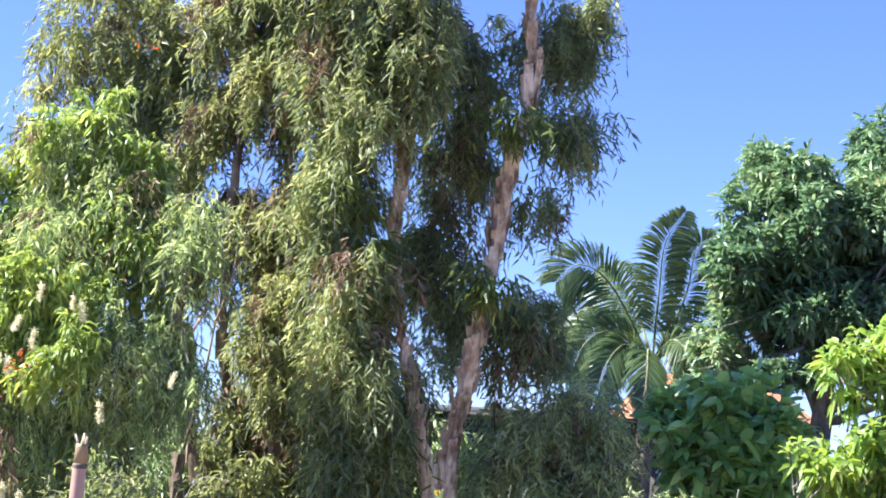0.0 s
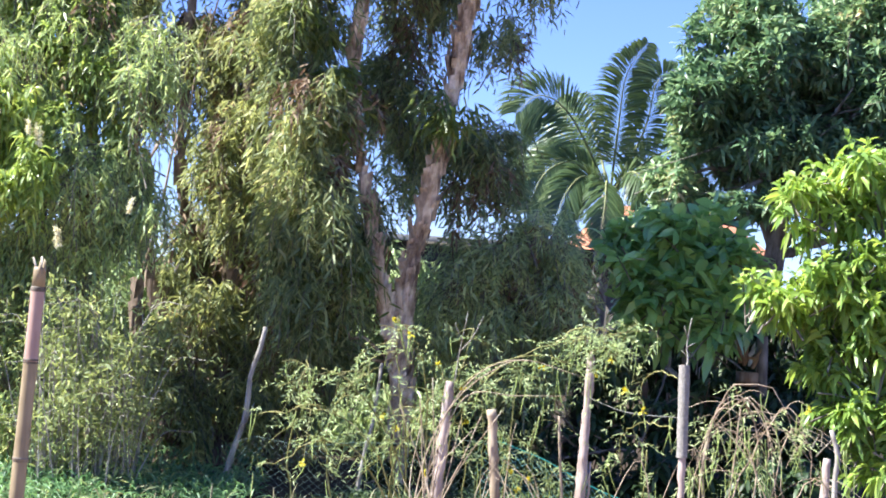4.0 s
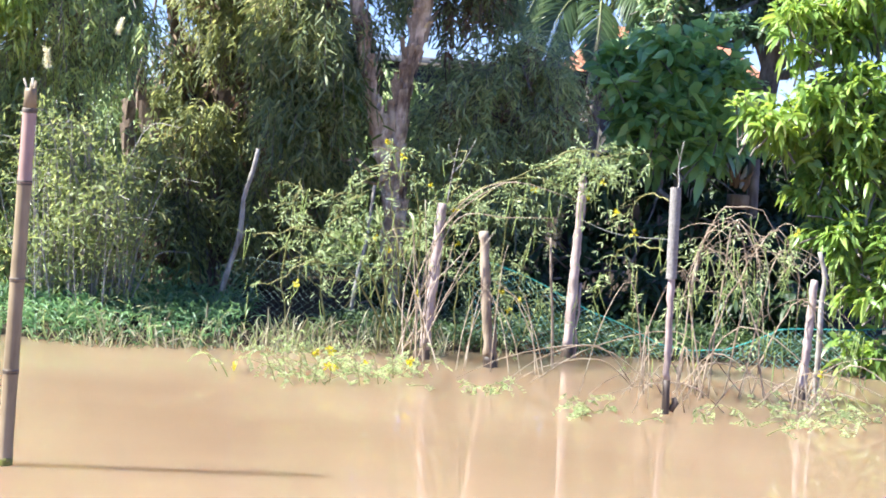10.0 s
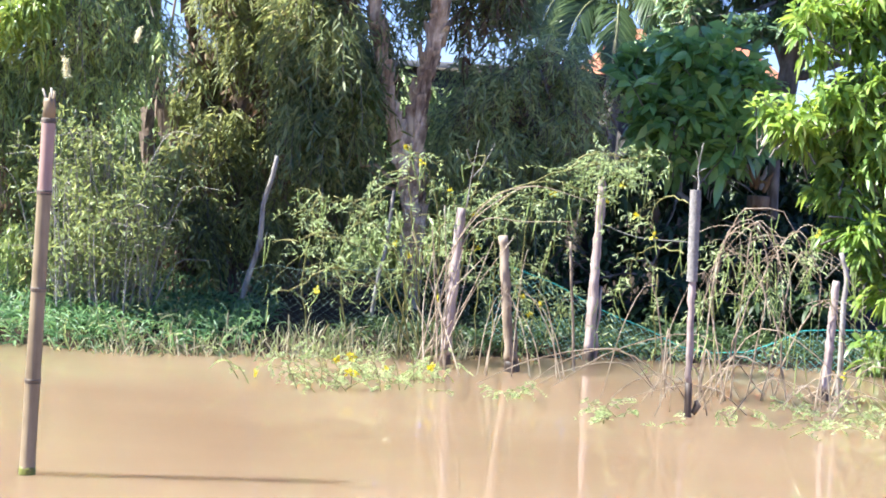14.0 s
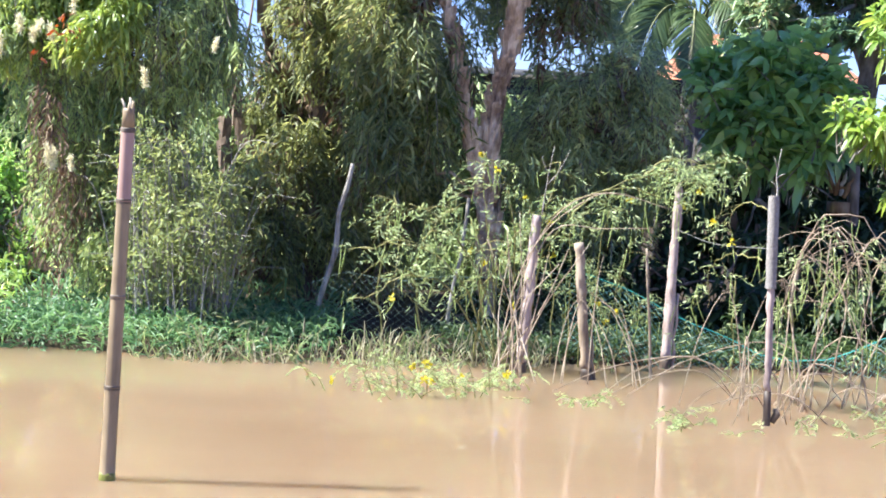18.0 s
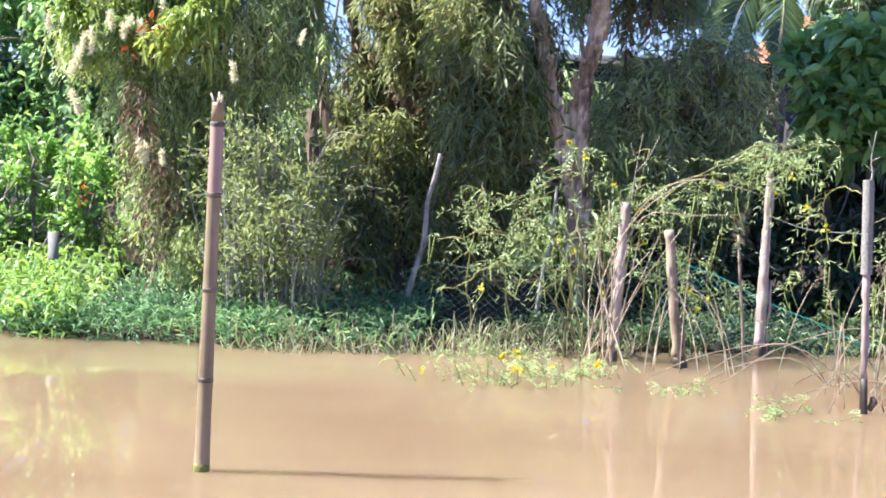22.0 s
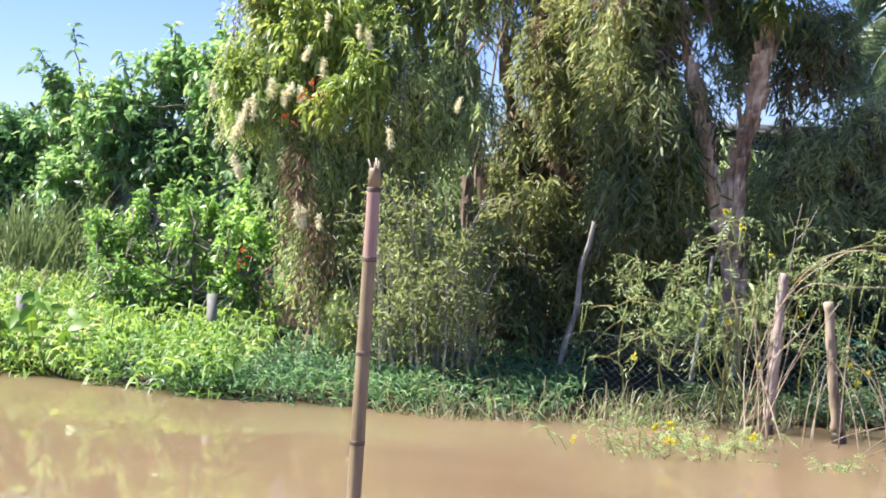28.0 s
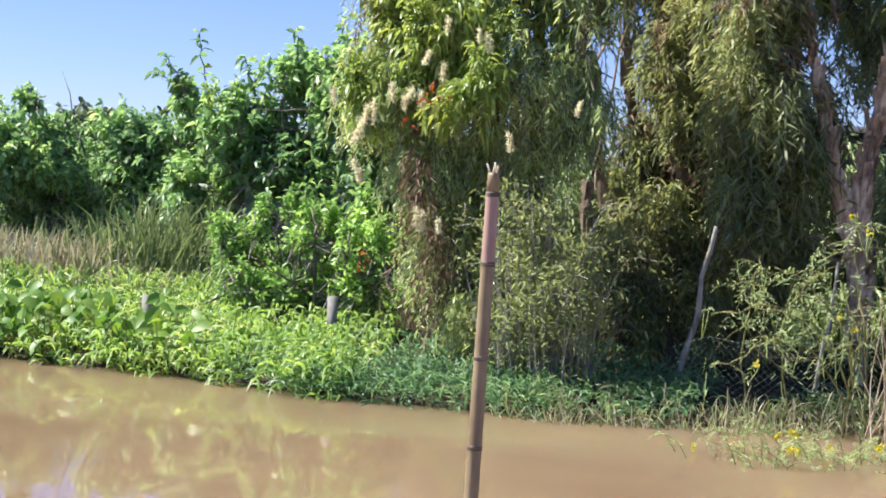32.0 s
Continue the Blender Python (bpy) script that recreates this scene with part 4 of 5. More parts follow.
def left_tree():
    weeping_tree("bottlebrush_tree", "large weeping bottlebrush tree with cream flowers hanging to the bank", [
        ([(-3.15, 11.5, 0), (-3.18, 11.5, 1.2), (-3.2, 11.5, 2.4), (-3.3, 11.6, 3.6)], 0.085, 0.015),
        ([(-2.72, 11.8, 0), (-2.74, 11.8, 1.0), (-2.78, 11.8, 1.9), (-2.8, 11.7, 3.4)], 0.07, 0.03)],
        [(-3.5, 11.2, 3.2, 0.6, 0.3, 0.4), (-3.75, 11.1, 2.45, 0.48, 0.3, 0.38), (-2.9, 11.05, 2.4, 0.45, 0.3, 0.45), (-2.45, 11.2, 2.35, 0.22, 0.2, 0.4), (-2.85, 11.4, 3.5, 0.4, 0.3, 0.5), (-3.4, 11.5, 4.0, 0.45, 0.3, 0.4),
         (-3.45, 11.1, 1.75, 0.36, 0.25, 0.35), (-2.85, 11.15, 1.75, 0.36, 0.25, 0.4), (-2.32, 11.2, 3.3, 0.16, 0.2, 0.45), (-2.28, 11.1, 2.35, 0.16, 0.2, 0.4), (-3.25, 11.1, 1.2, 0.34, 0.25, 0.35), (-2.85, 11.1, 1.0, 0.28, 0.2, 0.35), (-3.15, 11.0, 0.7, 0.3, 0.2, 0.25)],
        430, BOTTLELEAF, DARKBARK, 33, (0.15, 0.5), (0.078, 0.0125), 14, bottlebrush_extra, dead=0.09, per=12, splay=0.6)
    weeping_tree("grey_leaved_tree", "tall grey-green tree rising behind the bottlebrush", [
        ([(-3.6, 13.2, 0.1), (-3.6, 13.2, 2.0), (-3.5, 13.2, 4.0), (-3.6, 13.2, 6.6)], 0.08, 0.02)],
        [(-3.75, 13.1, 5.6, 0.42, 0.3, 0.55), (-3.2, 13.1, 5.5, 0.36, 0.3, 0.6), (-4.05, 13.1, 5.2, 0.22, 0.2, 0.35), (-3.3, 13.2, 4.7, 0.35, 0.3, 0.35), (-2.85, 13.2, 5.2, 0.25, 0.2, 0.4), (-4.35, 13.2, 4.6, 0.25, 0.2, 0.3)],
        130, OLIVELEAF, GREYBARK, 36, (0.12, 0.4), (0.10, 0.017), 10, None, flakes=0)
    fine_bush()


left_tree()


def shade_growth():
    """Dim growth under and behind the tall trees."""
    weeping_tree("dark_willow_bush", "dark fine-leaved weeping bush in the shade", [([(0.7, 12.9, 0.1), (0.74, 12.9, 1.0), (0.7, 12.9, 1.9)], 0.04, 0.018), ([(0.35, 13.0, 0.1), (0.3, 13.0, 1.2), (0.35, 13.0, 1.9)], 0.035, 0.018)],
                 [(0.72, 12.5, 2.0, 0.52, 0.3, 0.38), (0.78, 12.4, 2.2, 0.22, 0.2, 0.2), (0.35, 12.6, 1.5, 0.40, 0.3, 0.5), (0.85, 12.7, 1.4, 0.28, 0.3, 0.42), (0.95, 12.9, 2.2, 0.25, 0.25, 0.2), (0.15, 12.9, 2.0, 0.25, 0.2, 0.3), (1.17, 12.95, 2.15, 0.17, 0.2, 0.32), (1.15, 12.9, 1.65, 0.17, 0.2, 0.3), (0.6, 12.8, 0.9, 0.5, 0.3, 0.35)], 230, WILLOWLEAF, DARKBARK, 34, (0.15, 0.45), (0.10, 0.0145), 8, None, "bush", flakes=0, per=10, splay=0.8, dead=0.08)
    weeping_tree("shade_bush", "dark tangled bush in deep shade under the trees", [([(-1.0, 14.4, 0.1), (-1.05, 14.4, 1.0), (-1.0, 14.4, 2.0)], 0.05, 0.02), ([(-2.3, 14.5, 0.1), (-2.3, 14.5, 1.2), (-2.2, 14.5, 2.0)], 0.05, 0.02), ([(-0.1, 14.6, 0.1), (-0.05, 14.6, 1.0), (0, 14.6, 1.8)], 0.04, 0.02)],
                 [(-1.0, 14.6, 1.5, 0.8, 0.4, 0.9), (-2.3, 14.7, 1.2, 0.9, 0.4, 0.6), (-0.1, 14.7, 1.4, 0.5, 0.35, 0.8), (-3.3, 14.5, 1.5, 0.8, 0.4, 0.9), (-1.0, 14.2, 0.7, 0.7, 0.3, 0.4), (-2.2, 14.2, 0.7, 0.7, 0.3, 0.4), (-0.2, 14.3, 0.7, 0.5, 0.3, 0.4), (-1.4, 14.6, 2.3, 0.8, 0.3, 0.45)], 300, SHADELEAF, DARKBARK, 35, (0.2, 0.6), (0.14, 0.028), 10, None, "bush", flakes=0)


shade_growth()


# ---- coconut palm ----
def palm():
    rng = np.random.default_rng(41)
    c = np.array([2.54, 22.0, 3.55])
    t = thing("coconut_palm", (2.35, 22.0, 0.3), "young coconut palm with arching feathery fronds", "palm tree", "trees behind")
    g = Geo()
    path = smooth_path([(2.35, 22, 0.2), (2.4, 22, 1.5), (2.5, 22, 2.8), c], 14)
    tube(g, path, np.linspace(0.17, 0.12, 14) * (1 + 0.06 * (np.arange(14) % 2)), 12)
    part("trunk", g, GREYBARK, t)
    fronds = [((1.88, 21.8, 4.66), (1.38, 21.6, 4.93), (1.02, 21.5, 4.62), 1.0), ((2.60, 21.9, 4.62), (2.66, 21.8, 5.35), (2.95, 21.7, 5.85), 0.75), ((3.00, 22.0, 4.56), (3.15, 22.0, 5.30), (3.45, 22.0, 5.55), 0.7),
              ((1.95, 21.6, 3.95), (1.50, 21.3, 3.75), (1.25, 21.2, 3.15), 0.75), ((2.10, 21.4, 3.75), (1.80, 21.1, 3.45), (1.62, 21.0, 2.85), 0.65), ((2.75, 21.3, 3.85), (2.95, 21.0, 3.55), (3.05, 20.9, 2.85), 0.6),
              ((3.20, 22.0, 4.20), (3.80, 22.0, 4.20), (4.40, 22.0, 3.45), 0.9), ((3.10, 22.3, 3.95), (3.70, 22.5, 3.75), (4.10, 22.6, 3.05), 0.85), ((1.95, 22.6, 4.42), (1.55, 22.9, 4.5), (1.20, 23.1, 4.0), 0.9),
              ((2.40, 21.3, 3.70), (2.35, 20.9, 3.30), (2.30, 20.8, 2.75), 0.6), ((2.30, 22.8, 4.70), (2.10, 23.3, 5.20), (1.85, 23.7, 5.10), 0.8), ((1.95, 22.0, 4.05), (1.55, 21.9, 3.9), (1.25, 21.9, 3.3), 0.85)]
    for mid, far, tip, wide in fronds:
        s = np.linspace(0, 1, 18)[:, None]
        rach = smooth_path([tuple(c), mid, far, tip], 18)
        dx = tip[0] - c[0]
        g = Geo()
        tube(g, rach, np.linspace(0.022, 0.004, 18), 6)
        fr = part("frond", g, PALMRIB, t)
        m = 165
        q = np.linspace(0.13, 0.99, m)
        ctr = np.stack([np.interp(q, s[:, 0], rach[:, i]) for i in range(3)], -1)
        tan = unit(np.gradient(ctr, axis=0))
        side = unit(np.cross(tan, np.array([0.15, -1.0, 0.35])))
        ln = 0.78 * wide * np.sin(np.pi * np.clip(q * 0.84 + 0.12, 0, 1)) ** 0.7
        g = Geo()
        for sg in (-1, 1):
            way = side * sg * 0.9 + tan * 0.65 + rng.normal(size=(m, 3)) * 0.09 + np.array([0, 0, -0.15])
            broad_leaves(g, ctr, way, ln * rng.uniform(0.85, 1.1, m), 0.026, rng, 0.3, up=np.cross(way, tan))
        part("leaflets", g, PALMLEAF, fr, smooth=False, kind="stuff")


palm()


# ---- mango trees and the broad-leaved tree ----
def leafy_tree(name, label, trunk, r0, lobes, tufts, per, leaf, leafmat, bark, seed, droop=0.45, limbs=9, group="trees behind", category="tree", lift=0.2, shell=0.75, spread=0.9, y0=None):
    rng = np.random.default_rng(seed)
    b0 = trunk[0]
    t = thing(name, (b0[0], b0[1], float(ground_z(b0[0], b0[1]))), label, category, group)
    path = smooth_path(trunk, 16)
    g = Geo()
    tube(g, path, np.linspace(r0, r0 * 0.5, 16), 12, True, 0.15, rng)
    part("trunk", g, bark, t)
    for i in range(limbs):
        k = int(16 * rng.uniform(0.5, 0.99))
        L = lobes[i % len(lobes)]
        end = np.array(L[:3]) + rng.normal(size=3) * np.array(L[3:6]) * 0.45
        p = limb_to(path[k], end, rng, 9, -0.1, 0.05)
        g = Geo()
        tube(g, p, np.linspace(r0 * 0.45, 0.008, 9), 7, True, 0.15, rng)
        lb = part("limb", g, bark, t)
        g = Geo()
        for j in range(4):
            q = p[3 + j]
            tube(g, limb_to(q, q + rng.normal(size=3) * np.array(L[3:6]) * 0.55, rng, 5, 0, 0.02), np.linspace(0.014, 0.004, 5), 5)
        part("branchlets", g, bark, lb, kind="stuff")
    lobes = rough_lobes(lobes, rng)
    g, tw = Geo(), Geo()
    tufted(g, lobes, tufts, per, rng, leaf, droop, lift, shell, tw, spread)
    part("crown", g, leafmat, t, smooth=False, kind="stuff")
    part("twigs", tw, bark, t, kind="stuff")
    return t


def right_trees():
    leafy_tree("mango_tree", "large dark-green mango tree with a rounded crown", [(4.7, 21, 0.3), (4.75, 21, 1.8), (4.9, 21, 3.4), (5.1, 21, 4.6)], 0.2,
               [(5.1, 21, 6.25, 1.4, 1.1, 1.05), (4.0, 20.6, 5.3, 0.95, 0.9, 1.05), (5.6, 20.8, 4.9, 1.6, 1.0, 0.9), (6.6, 21, 6.2, 1.4, 1.2, 1.3), (4.0, 20.9, 4.25, 0.7, 0.7, 0.5), (3.5, 20.6, 4.7, 0.5, 0.6, 0.7), (4.9, 20.3, 4.1, 1.1, 0.6, 0.5), (5.6, 20.2, 3.5, 1.0, 0.5, 0.4), (6.5, 20.4, 4.4, 1.2, 0.8, 0.8), (3.3, 20.8, 3.6, 0.4, 0.4, 0.35), (4.3, 20.2, 3.5, 0.5, 0.4, 0.3), (3.0, 20.9, 3.1, 0.5, 0.4, 0.4), (3.5, 20.8, 2.9, 0.6, 0.4, 0.35)],
               5400, 12, (0.20, 0.050), DARKMANGO, GREYBARK, 51, 0.25, 24, lift=0.5)
    leafy_tree("mango_tree", "young mango tree with bright yellow-green drooping leaves over the water", [(3.75, 11.4, 0), (3.72, 11.4, 0.8), (3.65, 11.3, 1.6), (3.6, 11.2, 2.4)], 0.06,
               [(2.85, 11.1, 2.50, 0.38, 0.4, 0.28), (3.25, 11.1, 2.75, 0.45, 0.4, 0.32), (2.72, 11.0, 1.85, 0.42, 0.35, 0.20), (3.2, 11.0, 2.0, 0.45, 0.4, 0.30), (2.95, 11.0, 1.42, 0.28, 0.3, 0.22), (3.3, 11.0, 1.35, 0.35, 0.4, 0.4), (3.08, 10.9, 1.02, 0.2, 0.25, 0.2), (3.45, 10.8, 0.75, 0.30, 0.35, 0.35), (3.38, 10.7, 0.25, 0.30, 0.25, 0.2), (3.8, 11.1, 3.0, 0.5, 0.4, 0.4), (3.75, 11.0, 2.0, 0.4, 0.4, 0.6)],
               1150, 10, (0.155, 0.042), MANGOLEAF, GREYBARK, 52, 0.45, 8, "trees on the bank", lift=0.35)
    leafy_tree("broad_leaved_tree", "dark tree with large broad drooping leaves", [(2.29, 13.10, 0.10), (2.29, 13.10, 0.90), (2.24, 13.00, 1.80)], 0.06,
               [(2.15, 12.90, 2.14, 0.69, 0.37, 0.44), (2.33, 12.90, 1.73, 0.55, 0.37, 0.41), (1.90, 13.00, 1.90, 0.28, 0.3, 0.32), (1.68, 13.2, 2.2, 0.16, 0.2, 0.3), (2.60, 13.10, 2.15, 0.28, 0.3, 0.22)],
               420, 6, (0.25, 0.095), BIGLEAF, GREYBARK, 53, 0.22, 7, "trees on the bank", lift=0.5, spread=1.1)
    # leaf colour carries the shade; last lobes added to block sky in the reflection
    leafy_tree("understory_bush", "bush behind the fence, leaves coloured dark as in shade", [(2.1, 12.9, 0.1), (2.1, 12.9, 0.5), (2.1, 12.9, 1.0)], 0.03,
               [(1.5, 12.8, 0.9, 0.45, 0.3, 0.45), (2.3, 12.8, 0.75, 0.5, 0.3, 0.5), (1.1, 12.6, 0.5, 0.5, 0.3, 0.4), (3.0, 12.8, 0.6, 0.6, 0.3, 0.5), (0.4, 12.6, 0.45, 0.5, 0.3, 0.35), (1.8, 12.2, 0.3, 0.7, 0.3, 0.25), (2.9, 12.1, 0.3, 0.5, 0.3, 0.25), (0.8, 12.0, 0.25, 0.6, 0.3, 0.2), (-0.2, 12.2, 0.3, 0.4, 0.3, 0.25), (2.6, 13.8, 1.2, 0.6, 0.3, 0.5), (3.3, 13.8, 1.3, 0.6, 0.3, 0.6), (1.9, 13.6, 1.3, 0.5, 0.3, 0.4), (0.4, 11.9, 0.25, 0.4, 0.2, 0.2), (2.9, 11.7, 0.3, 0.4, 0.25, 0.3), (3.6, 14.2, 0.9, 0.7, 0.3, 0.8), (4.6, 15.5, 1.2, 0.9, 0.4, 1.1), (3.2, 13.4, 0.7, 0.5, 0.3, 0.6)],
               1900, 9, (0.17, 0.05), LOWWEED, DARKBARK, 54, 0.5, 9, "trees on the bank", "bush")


right_trees()


# ---- houses and clutter behind the trees ----
def houses():
    t = thing("house", (-1.0, 28, 0.3), "low dark house with a tin roof half hidden by trees", "house")
    g = Geo()
    box(g, (0.6, 28, 1.65), (4.6, 4.0, 2.6))
    part("wall", g, HOUSEWALL, t, smooth=False)
    g = Geo()
    g.add([(-2.0, 25.7, 2.98), (3.2, 25.7, 2.98), (3.2, 28, 3.04), (-2.0, 28, 3.04), (3.2, 30.3, 2.98), (-2.0, 30.3, 2.98), (-2.0, 25.7, 2.88), (3.2, 25.7, 2.88)], None, [[0, 1, 2, 3], [3, 2, 4, 5], [0, 6, 7, 1]])
    part("roof", g, ROOFTIN, t, "grey tin roof", smooth=False)
    t = thing("tiled_house", (4.5, 26, 0.3), "house with orange terracotta roof behind the palm", "house")
    g = Geo()
    box(g, (3.9, 27, 1.5), (3.0, 3.0, 2.4))
    part("wall", g, HOUSEWALL, t, smooth=False)
    g = Geo()
    v = [(2.2, 25.2, 2.9), (5.9, 25.2, 2.9), (5.1, 27, 3.85), (3.2, 27, 3.85), (5.9, 28.8, 2.9), (2.2, 28.8, 2.9)]
    g.add(v, [[1, 4, 2], [0, 3, 5]], [[0, 1, 2, 3], [3, 2, 4, 5]])
    part("roof", g, TERRACOTTA, t, "orange terracotta roof", smooth=False)


houses()


def yard_clutter():
    t = thing("lean_to", (2.85, 13.2, 0.15), "small broken lean-to of boards beside the trees", "shed")
    g = Geo()
    tube(g, [(2.98, 13.1, 0.1), (2.97, 13.1, 0.7), (2.95, 13.1, 1.55)], [0.06, 0.055, 0.05], 9)
    part("post", g, DARKBARK, t)
    rl = np.random.default_rng(59)
    for x0, x1, z0, z1, w, m in ((2.70, 2.64, 1.38, 1.60, 0.016, GREYWALL), (2.74, 2.70, 1.30, 1.58, 0.022, BROWNBOARD), (2.78, 2.79, 1.28, 1.54, 0.026, BROWNBOARD), (2.82, 2.86, 1.28, 1.50, 0.020, GREYWALL), (2.85, 2.92, 1.26, 1.44, 0.022, BROWNBOARD), (2.76, 2.88, 1.31, 1.35, 0.016, BROWNBOARD)):
        g = Geo()
        p = limb_to((x0, 13.0, z0), (x1, 12.97, z1), rl, 7, 0.02, 0.008)
        tube(g, p, w * np.array([0.7, 1.0, 1.1, 1.0, 0.8, 0.5, 0.15]), 6, True, 0.4, rl, 0.25)
        part("broken_board", g, m, t, smooth=False)
    g = Geo()
    box(g, (2.83, 13.1, 1.16), (0.15, 0.15, 0.13), 12)
    part("box", g, BROWNBOARD, t, "brown crate", smooth=False)
    t = thing("water_tank_cover", (1.36, 13.72, 0.2), "curved pale sheet lying over a stand behind the bushes", "sheet")
    g = Geo()
    s = np.linspace(0, 1, 8)
    top = np.stack([1.17 + 0.31 * s, np.full(8, 13.5), 1.675 + 0.13 * np.sin(s * np.pi * 0.75)], -1)
    v = np.concatenate([top, top + np.array([0.06, 0.35, -0.2]), top + np.array([0, 0, -0.02])])
    i = np.arange(7)
    g.add(v, None, np.concatenate([np.stack([i, i + 1, i + 9, i + 8], -1), np.stack([i, i + 16, i + 17, i + 1], -1)]))
    part("sheet", g, WHITEPAINT, t)
    g = Geo()
    box(g, (1.36, 13.72, 0.9), (0.14, 0.14, 1.4))
    part("stand", g, HOUSEWALL, t, smooth=False)
    g = Geo()
    box(g, (1.30, 13.6, 1.52), (0.1, 0.12, 0.05))
    part("blue_lid", g, BLUEPAINT, t, "small blue lid", smooth=False)


yard_clutter()


# ---- left bank: bushes, reeds, far trees ----
def left_bushes():
    fig = leafy_tree("fig_bush", "tall glossy green bush with broad leaves", [(-6.4, 15.3, 0.2), (-6.4, 15.3, 1.0), (-6.35, 15.2, 1.9)], 0.06,
               [(-6.2, 15.1, 2.65, 0.6, 0.5, 0.5), (-7.1, 15.1, 2.15, 0.55, 0.5, 0.55), (-5.6, 15.0, 2.45, 0.6, 0.5, 0.8), (-6.4, 14.9, 1.6, 0.7, 0.5, 0.6), (-5.3, 14.9, 1.4, 0.5, 0.4, 0.7), (-7.75, 15.1, 2.4, 0.22, 0.25, 0.35), (-6.0, 15.0, 0.8, 0.6, 0.4, 0.5), (-7.75, 15.2, 1.3, 0.3, 0.3, 0.5), (-6.75, 15.1, 1.95, 0.5, 0.4, 0.3), (-4.7, 15.0, 1.5, 0.5, 0.4, 0.9), (-5.0, 15.1, 2.7, 0.4, 0.4, 0.5), (-4.6, 14.8, 0.6, 0.5, 0.3, 0.4)],
               2700, 7, (0.135, 0.056), BUSHLEAF, GREYBARK, 61, 0.35, 14, "bushes on the bank", "bush", 0.35)
    rs = np.random.default_rng(60)
    for a, b in (((-7.45, 15.0, 2.3), (-8.07, 15.0, 2.76)), ((-7.35, 15.0, 2.3), (-7.51, 15.0, 3.2)), ((-7.6, 15.0, 2.4), (-7.93, 15.0, 2.97)), ((-6.3, 15.0, 2.7), (-6.35, 15.0, 3.25)), ((-6.8, 15.0, 2.5), (-6.95, 15.0, 2.95)), ((-5.9, 15.0, 2.8), (-5.75, 15.0, 3.4)), ((-5.5, 15.0, 2.8), (-5.3, 15.0, 3.35))):
        path = limb_to(a, b, rs, 9, 0.06, 0.02)
        g = Geo()
        tube(g, path, np.linspace(0.014, 0.004, 9), 5)
        sp = part("sprig", g, GREYBARK, fig)
        g = Geo()
        q = np.repeat(path[2:], 3, 0)
        broad_leaves(g, q, rs.normal(size=(len(q), 3)) * np.array([1, 0.6, 0.6]) + np.array([0, -0.2, 0.2]), rs.uniform(0.10, 0.17, len(q)), rs.uniform(0.045, 0.07, len(q)), rs, 0.35)
        part("sprig_leaves", g, BUSHLEAF, sp, smooth=False, kind="stuff")
    leafy_tree("lime_shrub", "yellow-green small-leaved shrub on the bank", [(-5.6, 13.2, 0.15), (-5.6, 13.2, 0.6), (-5.55, 13.2, 1.0)], 0.03,
               [(-6.15, 13.1, 0.95, 0.16, 0.2, 0.3), (-5.8, 13.1, 0.75, 0.25, 0.25, 0.35), (-5.45, 13.1, 1.25, 0.18, 0.2, 0.3), (-5.1, 13.0, 1.0, 0.22, 0.25, 0.5), (-4.7, 12.9, 1.25, 0.18, 0.2, 0.35), (-4.6, 12.6, 0.6, 0.3, 0.25, 0.35), (-5.3, 12.7, 0.5, 0.5, 0.25, 0.25)],
               900, 8, (0.085, 0.028), LIMELEAF, GREYBARK, 62, 0.15, 10, "bushes on the bank", "bush", 0.6)
    leafy_tree("lime_shrub", "bright yellow-green shrub beside the weeping tree", [(-5.0, 12.5, 0.15), (-5.0, 12.5, 0.5), (-5.0, 12.5, 0.9)], 0.025,
               [(-5.05, 12.5, 1.15, 0.2, 0.2, 0.35), (-4.5, 12.3, 0.85, 0.25, 0.25, 0.4), (-5.95, 12.7, 1.0, 0.22, 0.25, 0.3), (-5.5, 12.4, 0.6, 0.4, 0.25, 0.25), (-4.25, 12.2, 1.1, 0.2, 0.2, 0.3), (-5.6, 12.6, 1.25, 0.12, 0.15, 0.2)],
               700, 8, (0.085, 0.028), LIMELEAF, GREYBARK, 69, 0.2, 8, "bushes on the bank", "bush", 0.6)
    leafy_tree("round_bush", "leafy green bush behind the reeds", [(-8.55, 16.18, 0.30), (-8.55, 16.18, 1.08), (-8.55, 16.18, 1.67)], 0.05,
               [(-9.05, 16.18, 1.92, 0.8, 0.6, 0.65), (-8.13, 16.27, 2.00, 0.8, 0.6, 0.6), (-8.55, 16.10, 1.17, 1.2, 0.5, 0.7), (-7.39, 16.18, 1.67, 0.7, 0.6, 0.8), (-7.30, 16.18, 0.90, 0.8, 0.5, 0.5)], 1600, 8, (0.13, 0.05), BUSHLEAF, GREYBARK, 63, 0.3, 8, "bushes on the bank", "bush", 0.3)
    leafy_tree("dark_bush", "dark dense bush far along the bank", [(-10.66, 15.48, 0.30), (-10.66, 15.48, 1.07), (-10.66, 15.48, 1.59)], 0.08,
               [(-10.84, 15.48, 2.02, 0.8, 0.6, 0.6), (-9.98, 15.57, 1.59, 0.5, 0.5, 0.5), (-11.70, 15.48, 2.10, 0.9, 0.6, 0.8), (-10.3, 15.9, 1.9, 0.6, 0.4, 0.6), (-9.93, 15.48, 2.40, 0.2, 0.2, 0.16), (-12.4, 17.9, 1.1, 1.2, 0.5, 0.7)], 2300, 8, (0.13, 0.05), BUSHLEAF, GREYBARK, 64, 0.3, 8, "bushes on the bank", "bush", 0.3)
    rng = np.random.default_rng(65)
